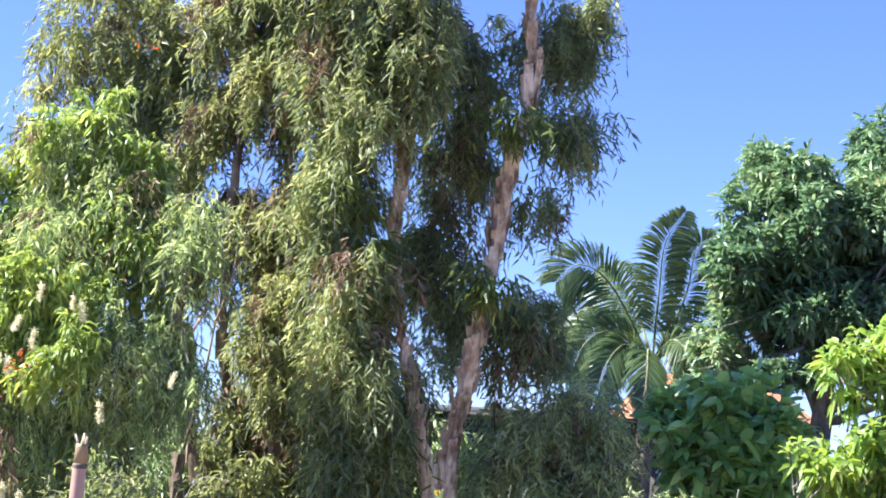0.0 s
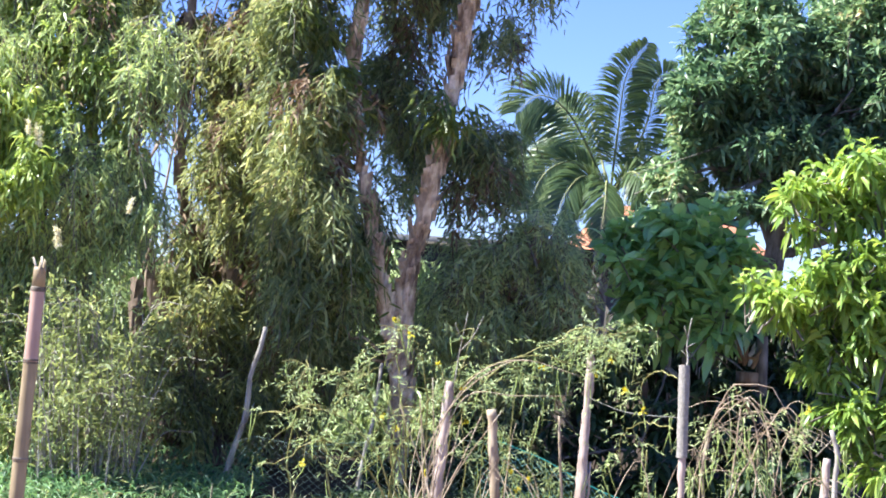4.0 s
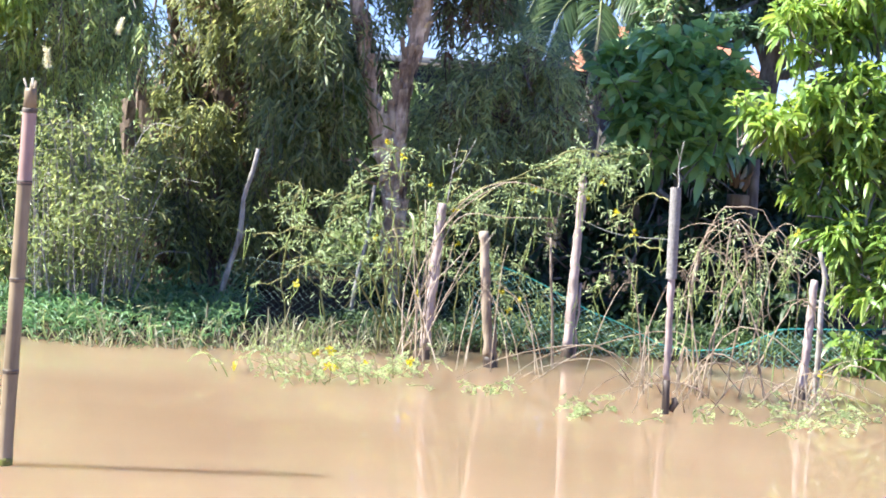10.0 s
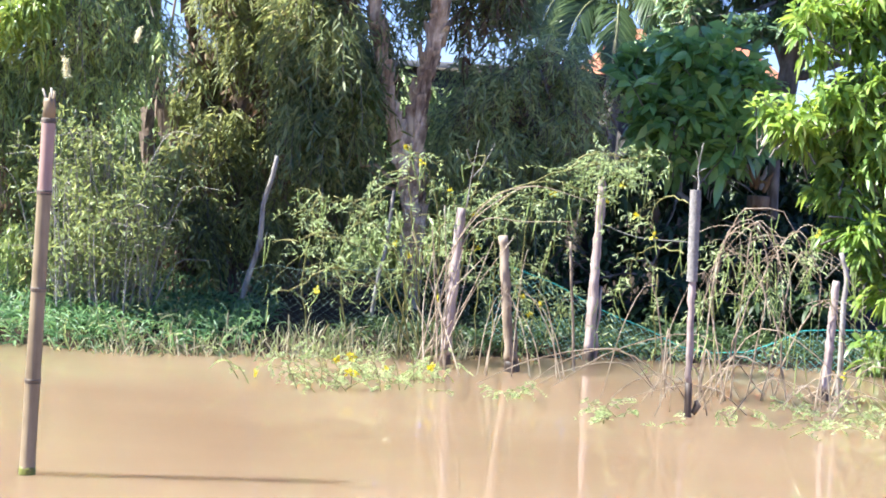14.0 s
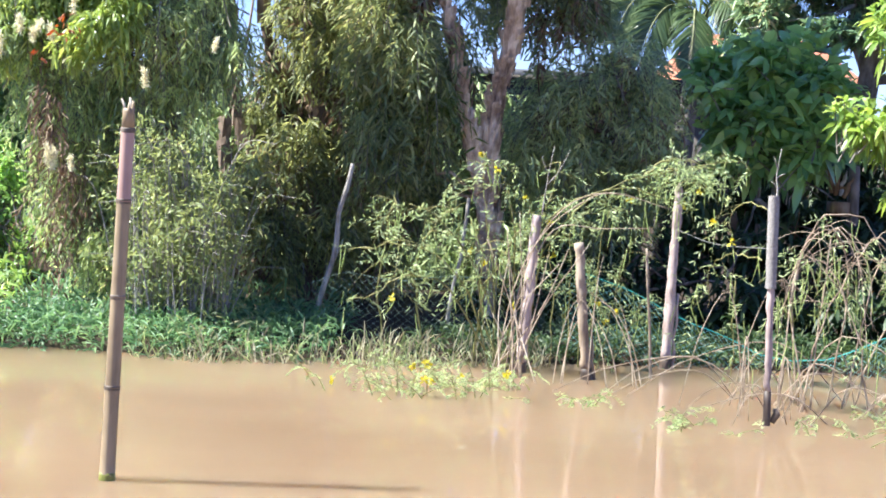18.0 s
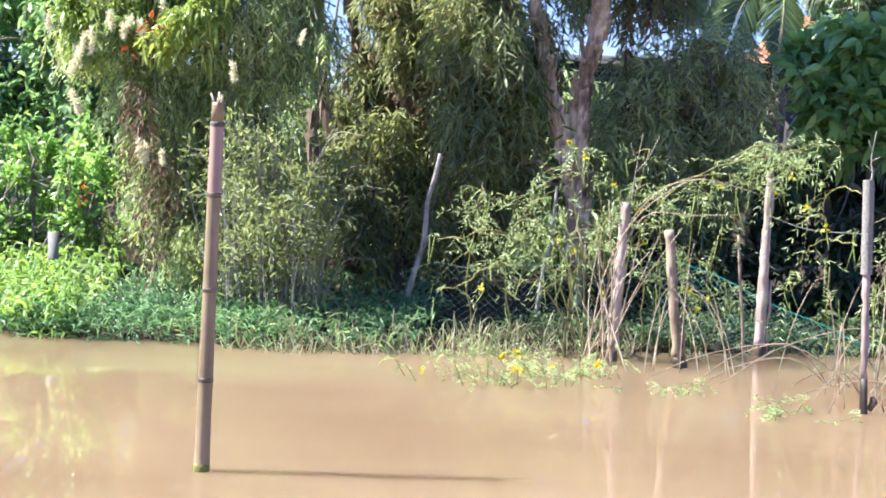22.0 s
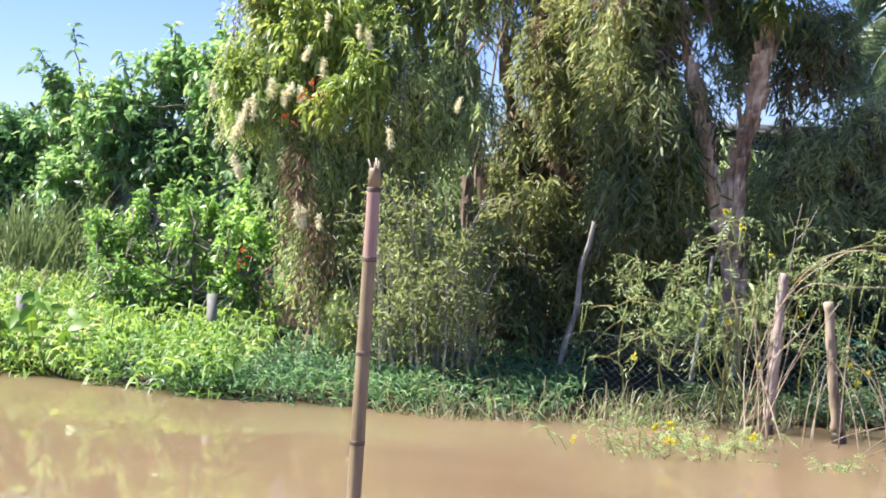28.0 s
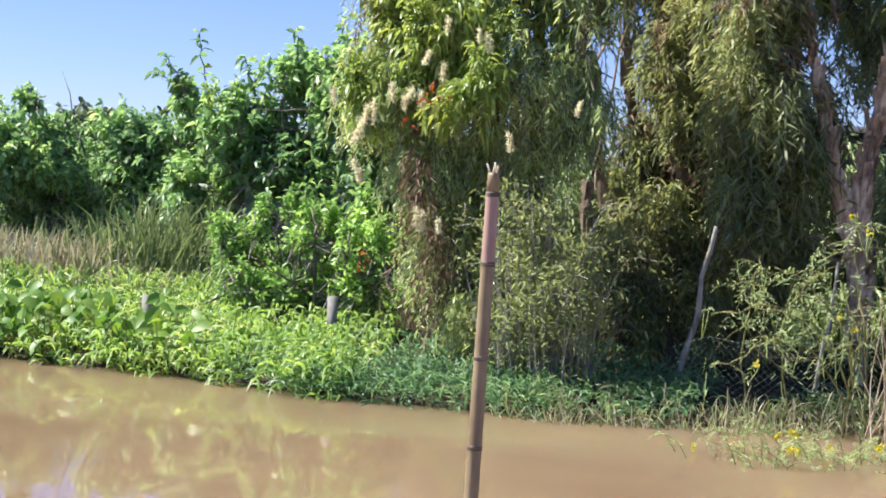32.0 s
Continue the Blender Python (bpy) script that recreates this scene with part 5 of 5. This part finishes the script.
    for k in range(13):
        x, y, h, w = -68 + 4.3 * k + rng.normal(), 78 + rng.normal() * 5, rng.uniform(4.6, 6.6), rng.uniform(5, 7)
        leafy_tree("far_tree", "hazy green tree far across the fields", [(x, y, 0.4), (x, y, 1.5), (x, y, h * 0.6)], 0.2, [(x, y, h * 0.55, w * 0.5, 2, h * 0.42), (x + w * 0.4, y + 1, h * 0.45, w * 0.4, 2, h * 0.36), (x - w * 0.35, y, h * 0.5, w * 0.35, 2, h * 0.4)],
                   330, 7, (0.7, 0.3), FARLEAF, GREYBARK, 66 + k, 0.3, 4, "far trees", "tree", 0.3)
    leafy_tree("wild_bush", "rank green bush tangled with creepers", [(-8.6, 15.8, 0.2), (-8.6, 15.8, 0.8), (-8.6, 15.8, 1.3)], 0.03,
               [(-8.2, 15.8, 1.3, 0.6, 0.4, 0.6), (-9.2, 15.9, 1.35, 0.7, 0.4, 0.6), (-10.2, 16.0, 1.2, 0.7, 0.4, 0.6), (-8.7, 15.7, 0.7, 1.0, 0.3, 0.5), (-7.5, 15.8, 1.7, 0.4, 0.3, 0.6), (-11.0, 16.2, 1.2, 0.7, 0.4, 0.7), (-9.9, 16.7, 1.7, 0.9, 0.4, 0.75), (-8.7, 16.8, 1.6, 0.7, 0.3, 0.8), (-11.6, 16.8, 1.7, 0.9, 0.4, 0.8)], 2900, 8, (0.10, 0.035), BUSHLEAF, GREYBARK, 68, 0.3, 8, "bushes on the bank", "bush", 0.3)
    t = thing("utility_pole", (-58.5, 98, 0.4), "thin grey power pole with a crossarm far away", "utility pole")
    g = Geo()
    tube(g, [(-58.5, 98, 0.3), (-58.5, 98, 4), (-58.5, 98, 7.2)], [0.14, 0.12, 0.1], 8)
    part("shaft", g, CONCRETE, t)
    g = Geo()
    box(g, (-58.5, 97.9, 7.0), (1.6, 0.12, 0.12))
    part("crossarm", g, CONCRETE, t, smooth=False)
    t = thing("pale_building", (-7.1, 16.4, 0.2), "pale grey rendered wall glimpsed through the bushes", "building")
    g = Geo()
    box(g, (-7.1, 16.4, 0.78), (1.9, 1.2, 1.36))
    part("wall", g, WHITEPAINT, t, smooth=False)
    g = Geo()
    box(g, (-7.1, 16.4, 1.49), (2.1, 1.4, 0.05))
    part("roof", g, GREYWALL, t, smooth=False)
    for x in (-7.65, -6.95, -6.5):
        g = Geo()
        box(g, (x, 15.79, 0.95), (0.22, 0.05, 0.5))
        part("window", g, HOUSEWALL, t, smooth=False)
    # reeds
    for k, (x, y, n, h, m, lab) in enumerate(((-7.60, 14.4, 420, 1.75, REEDLEAF, "clump of tall green reeds"), (-8.15, 14.6, 300, 1.45, REEDLEAF, "clump of tall green reeds with dry blades"), (-9.0, 14.7, 200, 1.3, REEDLEAF, "thin clump of green reeds"), (-8.55, 14.2, 420, 1.15, DRYGRASS, "clump of dry straw-coloured reeds"), (-9.6, 14.4, 420, 1.15, DRYGRASS, "clump of dry straw-coloured reeds"), (-7.6, 14.0, 360, 0.75, DRYGRASS, "low clump of dry brown reeds"))):
        n = int(n * 1.1)
        g = Geo()
        pos = np.stack([x + rng.normal(size=n) * 0.34, y + rng.normal(size=n) * 0.2, np.full(n, 0.15)], -1)
        way = np.array([0.06, 0, 1.0]) + rng.normal(size=(n, 3)) * np.array([0.21, 0.16, 0.1])
        broad_leaves(g, pos, way, h * rng.uniform(0.4, 1.15, n), 0.02, rng, 0.3, up=rng.normal(size=(n, 3)) + np.array([0, -0.5, 0.2]))
        single("reed_clump", g, m, (x, y, 0.1), lab, "reeds", "reeds", kind="stuff", smooth=False)


left_bushes()


def bank_plants():
    rng = np.random.default_rng(71)

    def strip(x0, x1, d0, d1, n):
        x = rng.uniform(x0, x1, n)
        y = bank_line(x) + rng.uniform(d0, d1, n)
        lump = np.sin(x * 3.1) * np.sin(y * 4.3 + x) + np.sin(x * 7.7 + y * 2.0) * 0.6
        keep = rng.random(n) < 0.62 + 0.3 * lump
        x, y = x[keep], y[keep]
        return np.stack([x, y, ground_z(x, y)], -1)

    def blades(name, label, cat, p, h, w, mat, lean=0.5, droop=0.6, rise=0.0, face=0.0):
        n = len(p)
        way = np.array([0, face, 1.0]) + rng.normal(size=(n, 3)) * np.array([lean, lean, 0.1])
        q = p + np.array([0, 0, 1.0]) * (rise * rng.random(n))[:, None]
        g = Geo()
        broad_leaves(g, q, way, h * rng.uniform(0.5, 1.2, n), w * rng.uniform(0.7, 1.2, n), rng, droop, up=rng.normal(size=(n, 3)) * 0.6 + np.array([0, -0.6, 0.5]))
        return single(name, g, mat, tuple(p.mean(0)), label, cat, kind="stuff", smooth=False)

    blades("bank_grass", "lush bright green grass on the sunny bank", "grass", strip(-9.5, -3.7, -0.06, 1.0, 8500), 0.28, 0.028, GRASSLEAF, 0.75, 0.7, 0.22, -0.3)
    blades("tall_grass", "tall bright green grass behind the shore", "grass", strip(-10.5, -4.0, 0.8, 2.6, 7500), 0.34, 0.028, GRASSLEAF, 0.7, 0.8, 0.22, -0.3)
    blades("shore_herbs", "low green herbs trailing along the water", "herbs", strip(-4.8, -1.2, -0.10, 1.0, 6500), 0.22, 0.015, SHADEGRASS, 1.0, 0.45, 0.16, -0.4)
    blades("back_grass", "green weeds at the foot of the shrubs", "grass", strip(-11, -4.4, 2.4, 4.0, 6000), 0.34, 0.02, GRASSLEAF, 0.5, 0.5, 0.3)
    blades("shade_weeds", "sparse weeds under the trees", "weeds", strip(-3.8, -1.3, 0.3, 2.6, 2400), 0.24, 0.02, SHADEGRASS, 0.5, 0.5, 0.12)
    blades("low_weeds", "low weeds behind the net, leaves coloured dark as in shade", "weeds", strip(-0.7, 3.6, 0.0, 0.9, 6000), 0.2, 0.022, LOWWEED, 0.8, 0.6, 0.06, -0.3)
    blades("dry_stalks", "dry straw stalks standing at the waterline", "dry grass", strip(-2.2, 0.3, -0.25, 0.12, 520), 0.34, 0.010, DRYGRASS, 0.35, 0.25, 0.03)
    blades("waterline_grass", "thin green grass standing at the waterline", "grass", strip(-2.6, 0.2, -0.22, 0.15, 800), 0.30, 0.009, SHOREGRASS, 0.35, 0.3, 0.03)
    # large arum leaves at the far end of the bank
    p = strip(-8.9, -5.0, 0.0, 0.9, 820)
    n = len(p)
    x = p[:, 0]
    keep = rng.random(n) < np.interp(x, [-6.5, -5.4], [1.0, 0.25])
    p = p[keep]
    p = p[(abs(p[:, 0] + 6.17) > 0.13) | (p[:, 1] > 11.5)]
    for k in range(18):
        q = p[k::18]
        if not len(q):
            continue
        c = q[0]
        t = thing("arum_plant", (c[0], c[1], c[2]), "leafy arum plant with broad glossy green leaves", "plant", "arum plants")
        for j in range(len(q)):
            o = q[j]
            d = np.array([rng.normal() * 0.12, -0.08 + rng.normal() * 0.1, rng.uniform(0.12, 0.46)])
            g = Geo()
            tube(g, [o, o + d * 0.6, o + d], [0.006, 0.005, 0.004], 5)
            st = part("stalk", g, GREENSTEM, t)
            g = Geo()
            w = np.array([[rng.normal() * 0.9, -0.35 + rng.normal() * 0.5, -0.25 + rng.normal() * 0.45]])
            broad_leaves(g, (o + d)[None] - unit(w) * 0.05, w, rng.uniform(0.12, 0.20), rng.uniform(0.085, 0.135), rng, 0.3, up=np.array([[rng.normal() * 0.7, -0.6 + rng.normal() * 0.4, 0.7]]))
            part("leaf_blade", g, PADLEAF, st, smooth=False)
    for x, y, z0, h, lean in ((-6.17, 11.55, 0.1, 0.42, -0.05), (-4.43, 11.5, 0.1, 0.52, -0.01)):
        g = Geo()
        box(g, (x, y, z0 + h / 2), (0.085, 0.085, h), 20, (lean, 0))
        single("concrete_stub", g, CONCRETE, (x, y, z0), "short square grey concrete stub in the grass", "marker post", "concrete stubs", smooth=False)


bank_plants()


# ---- flowering shrub on the fence ----
def bloom(geo, o, rng, size=0.034, petals=7):
    """A small flower: petals that meet in one point."""
    d = unit(rng.normal(size=(petals, 3)))
    s = unit(np.cross(d, rng.normal(size=(petals, 3))))
    v = [np.asarray(o, float)]
    f = []
    for i in range(petals):
        k = len(v)
        v += [o + d[i] * size * 0.6 + s[i] * size * 0.33, o + d[i] * size, o + d[i] * size * 0.6 - s[i] * size * 0.33]
        f.append([0, k, k + 1, k + 2])
    geo.add(v, None, f)


def compound(geo, pos, way, length, pairs, rng, leaf=0.05, wide=0.0125):
    """Feather leaves: a row of leaflet pairs along each rib, which bends down."""
    n = len(pos)
    way = unit(way)
    side = unit(np.cross(way, unit(np.array([0, -0.5, 1.0]) + rng.normal(size=(n, 3)) * 0.5)))
    s = (np.arange(pairs) + 0.6) / pairs
    L = np.broadcast_to(length, (n,))[:, None, None]
    p = pos[:, None] + way[:, None] * L * s[None, :, None] + np.array([0, 0, -0.6]) * L * (s ** 2)[None, :, None]
    for sg in (-1, 1):
        w = side[:, None] * sg * 0.7 + way[:, None] * 0.7 + np.array([0, 0, -0.4]) + rng.normal(size=(n, pairs, 3)) * 0.16
        m = n * pairs
        small_leaves(geo, p.reshape(-1, 3), w.reshape(-1, 3), leaf * rng.uniform(0.75, 1.15, m), wide, rng, 0.1)


def shrub(name, label, arcs, seed, twig_rate=7, leaf_rate=6, pods=14, blooms=8, mat=None, stem=None, r=0.008, category="shrub", group="fence shrubs", twig=0.35, droop=0.0):
    rng = np.random.default_rng(seed)
    b = np.array(arcs[0][0])
    t = thing(name, (b[0], b[1], 0), label, category, group)
    gl, gt = Geo(), Geo()
    spots = []
    for pts in arcs:
        path = smooth_path(pts, 16)
        path[1:] += rng.normal(size=(15, 3)) * 0.008
        g = Geo()
        tube(g, path, np.linspace(r, r * 0.35, 16), 6)
        part("stem", g, stem or GREENSTEM, t)
        for j in range(twig_rate):
            k = int(rng.integers(5, 16))
            o = path[min(k, 15)]
            d = unit(np.array([rng.normal() * 0.9, rng.normal() * 0.5, rng.normal() * 0.5 + 0.3 - droop]))
            ln = twig * rng.uniform(0.4, 1.2)
            s = np.linspace(0, 1, 6)[:, None]
            tp = o + d * ln * s + np.array([0, 0, -0.35 - droop * 0.5]) * ln * s ** 2
            tube(gt, tp, np.linspace(r * 0.4, r * 0.15, 6), 4, False)
            q = tp[rng.integers(0, 6, leaf_rate)]
            w = rng.normal(size=(leaf_rate, 3)) + d * 0.5 + np.array([0, -0.2, 0.1])
            compound(gl, q, w, rng.uniform(0.10, 0.26, leaf_rate), 6, rng, 0.052, 0.0088)
            spots.append(tp[-1])
        spots.append(path[-1])
    part("twigs", gt, stem or GREENSTEM, t, kind="stuff")
    part("feather_leaves", gl, mat or SESBANIA, t, "small paired leaflets", smooth=False, kind="stuff")
    spots = np.array(spots)
    for i in range(pods):
        o = spots[rng.integers(len(spots))] + rng.normal(size=3) * 0.03
        g = Geo()
        ln = rng.uniform(0.11, 0.27)
        bend = np.array([rng.normal() * 0.03, rng.normal() * 0.02, 0])
        tube(g, smooth_path([o, o + bend * 0.3 + np.array([0, 0, -ln * 0.4]), o + bend * 1.2 + np.array([0, 0, -ln])], 6), [0.0015, 0.003, 0.0033, 0.0033, 0.0028, 0.001], 5)
        part("seed_pod", g, POD, t)
    for i in range(blooms):
        o = spots[rng.integers(len(spots))] + np.array([0, -0.03, -0.02])
        g = Geo()
        bloom(g, o, rng)
        part("flower", g, YELLOW, t, "small yellow flower", smooth=False)
    return t


def fence_shrubs():
    shrub("sesbania_shrub", "feathery green shrub with yellow flowers climbing round a post", [
        [(-0.10, 10.28, -0.1), (-0.14, 10.26, 0.7), (-0.22, 10.23, 1.2), (-0.24, 10.23, 1.52)],
        [(-0.02, 10.28, -0.1), (0.02, 10.23, 0.7), (-0.05, 10.18, 1.2), (-0.12, 10.18, 1.4)],
        [(0.05, 10.33, -0.1), (0.10, 10.28, 0.6), (0.2, 10.28, 1.1), (0.30, 10.28, 1.45)],
        [(-0.12, 10.28, 0.0), (-0.35, 10.18, 0.6), (-0.7, 10.13, 0.84), (-1.15, 10.08, 0.78)],
        [(-0.05, 10.28, 0.2), (-0.3, 10.23, 0.75), (-0.55, 10.18, 1.05), (-0.75, 10.18, 1.12)],
        [(-0.15, 10.28, 0.1), (-0.45, 10.18, 0.55), (-0.75, 10.08, 0.62), (-1.0, 10.08, 0.45)],
        [(-0.25, 10.28, -0.1), (-0.2, 10.23, 0.5), (0.0, 10.18, 0.9), (0.1, 10.18, 1.15)],
        [(0.0, 10.23, -0.1), (-0.2, 10.18, 0.4), (-0.22, 10.13, 0.8), (-0.3, 10.13, 1.05)],
        [(-0.9, 10.58, -0.05), (-0.95, 10.48, 0.5), (-0.9, 10.38, 0.95), (-0.85, 10.38, 1.2)],
        [(-0.6, 10.58, 0.0), (-0.7, 10.48, 0.6), (-0.55, 10.38, 1.0), (-0.35, 10.38, 1.15)]], 81, 8, 2, 70, 9, twig=0.30, droop=0.15)
    shrub("sesbania_plume", "long leafy branch arching over the posts with hanging pods", [
        [(0.10, 10.25, -0.1), (0.20, 10.2, 0.8), (0.50, 10.2, 1.22), (0.93, 10.2, 1.40), (1.52, 10.2, 1.53)],
        [(0.06, 10.25, 0.1), (0.12, 10.2, 0.85), (0.36, 10.2, 1.18), (0.75, 10.2, 1.30), (1.15, 10.2, 1.22)],
        [(0.93, 10.2, 1.40), (1.08, 10.18, 1.45), (1.2, 10.15, 1.40), (1.3, 10.15, 1.3)],
        [(0.85, 10.2, 1.38), (1.0, 10.22, 1.5), (1.15, 10.22, 1.52), (1.35, 10.22, 1.46)]], 86, 10, 3, 30, 3, r=0.007, twig=0.15, droop=0.25)
    shrub("sesbania_shrub", "grey-green feathery shrub with pods behind the posts", [
        [(0.40, 10.45, -0.1), (0.42, 10.45, 0.5), (0.40, 10.45, 0.95), (0.36, 10.45, 1.2)],
        [(0.55, 10.45, -0.1), (0.60, 10.45, 0.5), (0.62, 10.45, 0.95), (0.68, 10.45, 1.15)],
        [(0.62, 10.5, -0.1), (0.72, 10.5, 0.4), (0.78, 10.5, 0.8), (0.88, 10.5, 0.95)],
        [(0.70, 10.5, -0.1), (0.85, 10.5, 0.3), (0.95, 10.5, 0.5), (1.05, 10.5, 0.45)],
        [(0.50, 10.5, -0.1), (0.52, 10.5, 0.3), (0.60, 10.5, 0.6), (0.55, 10.5, 0.75)],
        [(0.30, 10.45, 0.0), (0.30, 10.45, 0.5), (0.25, 10.45, 0.8), (0.30, 10.45, 1.0)]], 87, 7, 2, 28, 5, r=0.005, twig=0.24, droop=0.2)
    shrub("trailing_vine", "thin vine with pods trailing between the posts", [
        [(1.46, 8.7, 0.95), (1.36, 9.2, 0.95), (1.28, 9.6, 0.82), (1.30, 9.7, 0.55)],
        [(1.47, 8.7, 1.25), (1.38, 9.0, 1.28), (1.34, 9.2, 1.18), (1.35, 9.2, 1.05)],
        [(1.45, 9.6, 0.75), (1.44, 9.6, 0.5), (1.46, 9.6, 0.25), (1.45, 9.6, -0.05)]], 82, 4, 2, 9, 2, droop=0.3, twig=0.14, r=0.004)
    shrub("tangled_shrub", "tangled heap of drooping dry stems and pods", [
        [(1.9, 9.2, -0.1), (1.75, 9.2, 0.6), (1.85, 9.2, 1.12), (2.1, 9.2, 1.05), (2.15, 9.2, 0.7)],
        [(1.9, 9.2, -0.1), (1.95, 9.25, 0.8), (2.0, 9.2, 1.16), (2.2, 9.2, 0.9), (2.25, 9.2, 0.5)],
        [(2.0, 9.3, -0.1), (2.1, 9.3, 0.7), (2.0, 9.2, 1.1), (1.8, 9.15, 1.05), (1.68, 9.1, 0.7)],
        [(2.1, 9.3, -0.1), (2.2, 9.3, 0.5), (2.3, 9.3, 0.95), (2.42, 9.3, 0.85), (2.45, 9.3, 0.4)],
        [(1.8, 9.1, -0.1), (1.9, 9.1, 0.5), (2.1, 9.1, 0.95), (2.25, 9.1, 1.1), (2.4, 9.1, 0.8)],
        [(2.3, 9.3, -0.1), (2.15, 9.2, 0.5), (1.95, 9.2, 0.9), (1.75, 9.2, 0.85), (1.65, 9.2, 0.4)],
        [(2.2, 9.4, -0.1), (2.35, 9.4, 0.45), (2.5, 9.4, 0.65), (2.62, 9.4, 0.5), (2.66, 9.4, 0.2)],
        [(1.7, 9.2, -0.1), (1.75, 9.2, 0.8), (1.9, 9.2, 1.2), (2.15, 9.2, 1.2), (2.35, 9.2, 0.95)]], 83, 7, 1, 95, 2, SESBANIA, DRYSTEM, 0.006, "shrub", twig=0.42, droop=0.5)
    rng = np.random.default_rng(84)
    t = thing("dead_stems", (1.9, 8.9, 0), "bare tan stems arching over the water", "dead stems", "fence shrubs")
    for k in range(34):
        x0, y0 = rng.uniform(1.2, 2.6), rng.uniform(8.6, 9.6)
        dx = rng.normal() * 0.55
        h = abs(rng.normal()) * 0.28 + 0.08
        g = Geo()
        tube(g, smooth_path([(x0, y0, -0.05), (x0 + dx * 0.35, y0 - 0.05, h), (x0 + dx * 0.8, y0 - 0.1, h * 0.7), (x0 + dx * 1.15, y0 - 0.15, -0.03)], 12), np.linspace(0.0045, 0.0022, 12), 5)
        part("stem", g, DRYSTEM, t)
    t = thing("dead_stems", (0.1, 10.0, 0), "bundle of dry tan stems leaning on a post", "dead stems", "fence shrubs")
    for k in range(15):
        x0 = rng.normal() * 0.13 + 0.05
        top = np.array([rng.normal() * 0.2 + 0.1, 9.95 + rng.normal() * 0.06, rng.uniform(0.4, 1.2)])
        g = Geo()
        tube(g, smooth_path([(x0, 9.85 + rng.normal() * 0.1, -0.08), ((x0 + top[0]) / 2 + rng.normal() * 0.05, 9.93, top[2] * 0.5), top], 9), np.linspace(0.0055, 0.0025, 9), 5)
        part("stem", g, DRYSTEM, t)
    t = thing("dead_stems", (0.55, 9.8, 0), "few dry tan stems in the water round a post", "dead stems", "fence shrubs")
    for k in range(9):
        x0 = rng.normal() * 0.09 + 0.5
        h = rng.uniform(0.35, 0.85)
        dx = rng.normal() * 0.16
        g = Geo()
        tube(g, smooth_path([(x0 + dx, 9.7, -0.05), (x0 + dx * 0.7, 9.78, h * 0.45), (x0 + dx * 0.2, 9.86, h * 0.85), (x0 - dx * 0.3, 9.9, h)], 10), np.linspace(0.0042, 0.0015, 10), 5)
        part("stem", g, DRYSTEM, t)
    t = thing("arching_cane", (0.05, 10.05, 0), "pale yellow canes arching from the shrub over the posts", "dead stems", "fence shrubs")
    for pts in ([(-0.02, 10.05, -0.05), (0.08, 10.05, 0.7), (0.30, 10.05, 1.12), (0.62, 10.05, 1.27), (1.05, 10.05, 1.18)],
                [(-0.08, 10.0, 0.0), (0.02, 10.0, 0.6), (0.22, 10.0, 1.0), (0.52, 10.0, 1.24), (0.70, 10.0, 1.27)],
                [(0.02, 10.1, 0.4), (0.25, 10.1, 0.98), (0.6, 10.1, 1.02), (0.95, 10.1, 1.04)]):
        g = Geo()
        tube(g, smooth_path(pts, 18), np.linspace(0.0055, 0.0025, 18), 5)
        part("cane", g, DRYSTEM, t)
    t = thing("bare_twig", (0.22, 10.0, 1.2), "bare forked grey twig above the shrub", "twig")
    for pts, r in (([(0.18, 10, 1.1), (0.2, 10, 1.3), (0.24, 10, 1.57)], 0.005), ([(0.2, 10, 1.3), (0.28, 10, 1.4), (0.35, 10, 1.55)], 0.004), ([(0.21, 10, 1.38), (0.17, 10, 1.46), (0.16, 10, 1.5)], 0.003)):
        g = Geo()
        tube(g, smooth_path(pts, 7), np.linspace(r, 0.0015, 7), 4)
        part("twig", g, GREYSTICK, t)


fence_shrubs()


def floating_plants():
    rng = np.random.default_rng(91)
    for x, y, w, n, bl, lab in ((-0.55, 8.95, 0.5, 130, 8, "floating patch of feathery plants with yellow flowers"), (-0.15, 9.3, 0.35, 60, 1, "sparse floating feathery stems"), (1.15, 8.35, 0.25, 40, 0, "small floating leafy stem"), (0.55, 8.9, 0.2, 16, 0, "small floating leafy stem"), (2.25, 8.35, 0.4, 55, 0, "floating mat of pale stems and leaves"), (2.5, 8.9, 0.35, 50, 0, "floating mat of pale stems and leaves")):
        t = thing("floating_plant", (x, y, 0), lab, "water plant", "floating plants")
        gs, gl = Geo(), Geo()
        for k in range(max(n // 4, 5)):
            a = np.array([x + rng.normal() * w * 0.55, y + rng.normal() * w * 0.35, -0.02])
            d = np.array([rng.normal() * 0.12, rng.normal() * 0.08, rng.uniform(0.05, 0.14 + 0.022 * bl)])
            path = smooth_path([a, a + d * 0.6, a + d * np.array([1.6, 1.6, 0.9])], 5)
            tube(gs, path, np.linspace(0.0035, 0.0015, 5), 4, False)
            q = path[[1, 2, 3, 4]]
            compound(gl, q, rng.normal(size=(4, 3)) * np.array([1, 0.7, 0.4]) + np.array([0, 0, 0.25]), rng.uniform(0.06, 0.13, 4), 7, rng, 0.026, 0.008)
        part("stems", gs, GREENSTEM, t, kind="stuff")
        part("feather_leaves", gl, SESBANIA, t, smooth=False, kind="stuff")
        for k in range(bl):
            o = np.array([x + rng.normal() * w * 0.45, y + rng.normal() * w * 0.25, rng.uniform(0.03, 0.22)])
            g = Geo()
            bloom(g, o, rng)
            part("flower", g, YELLOW, t, smooth=False)


floating_plants()
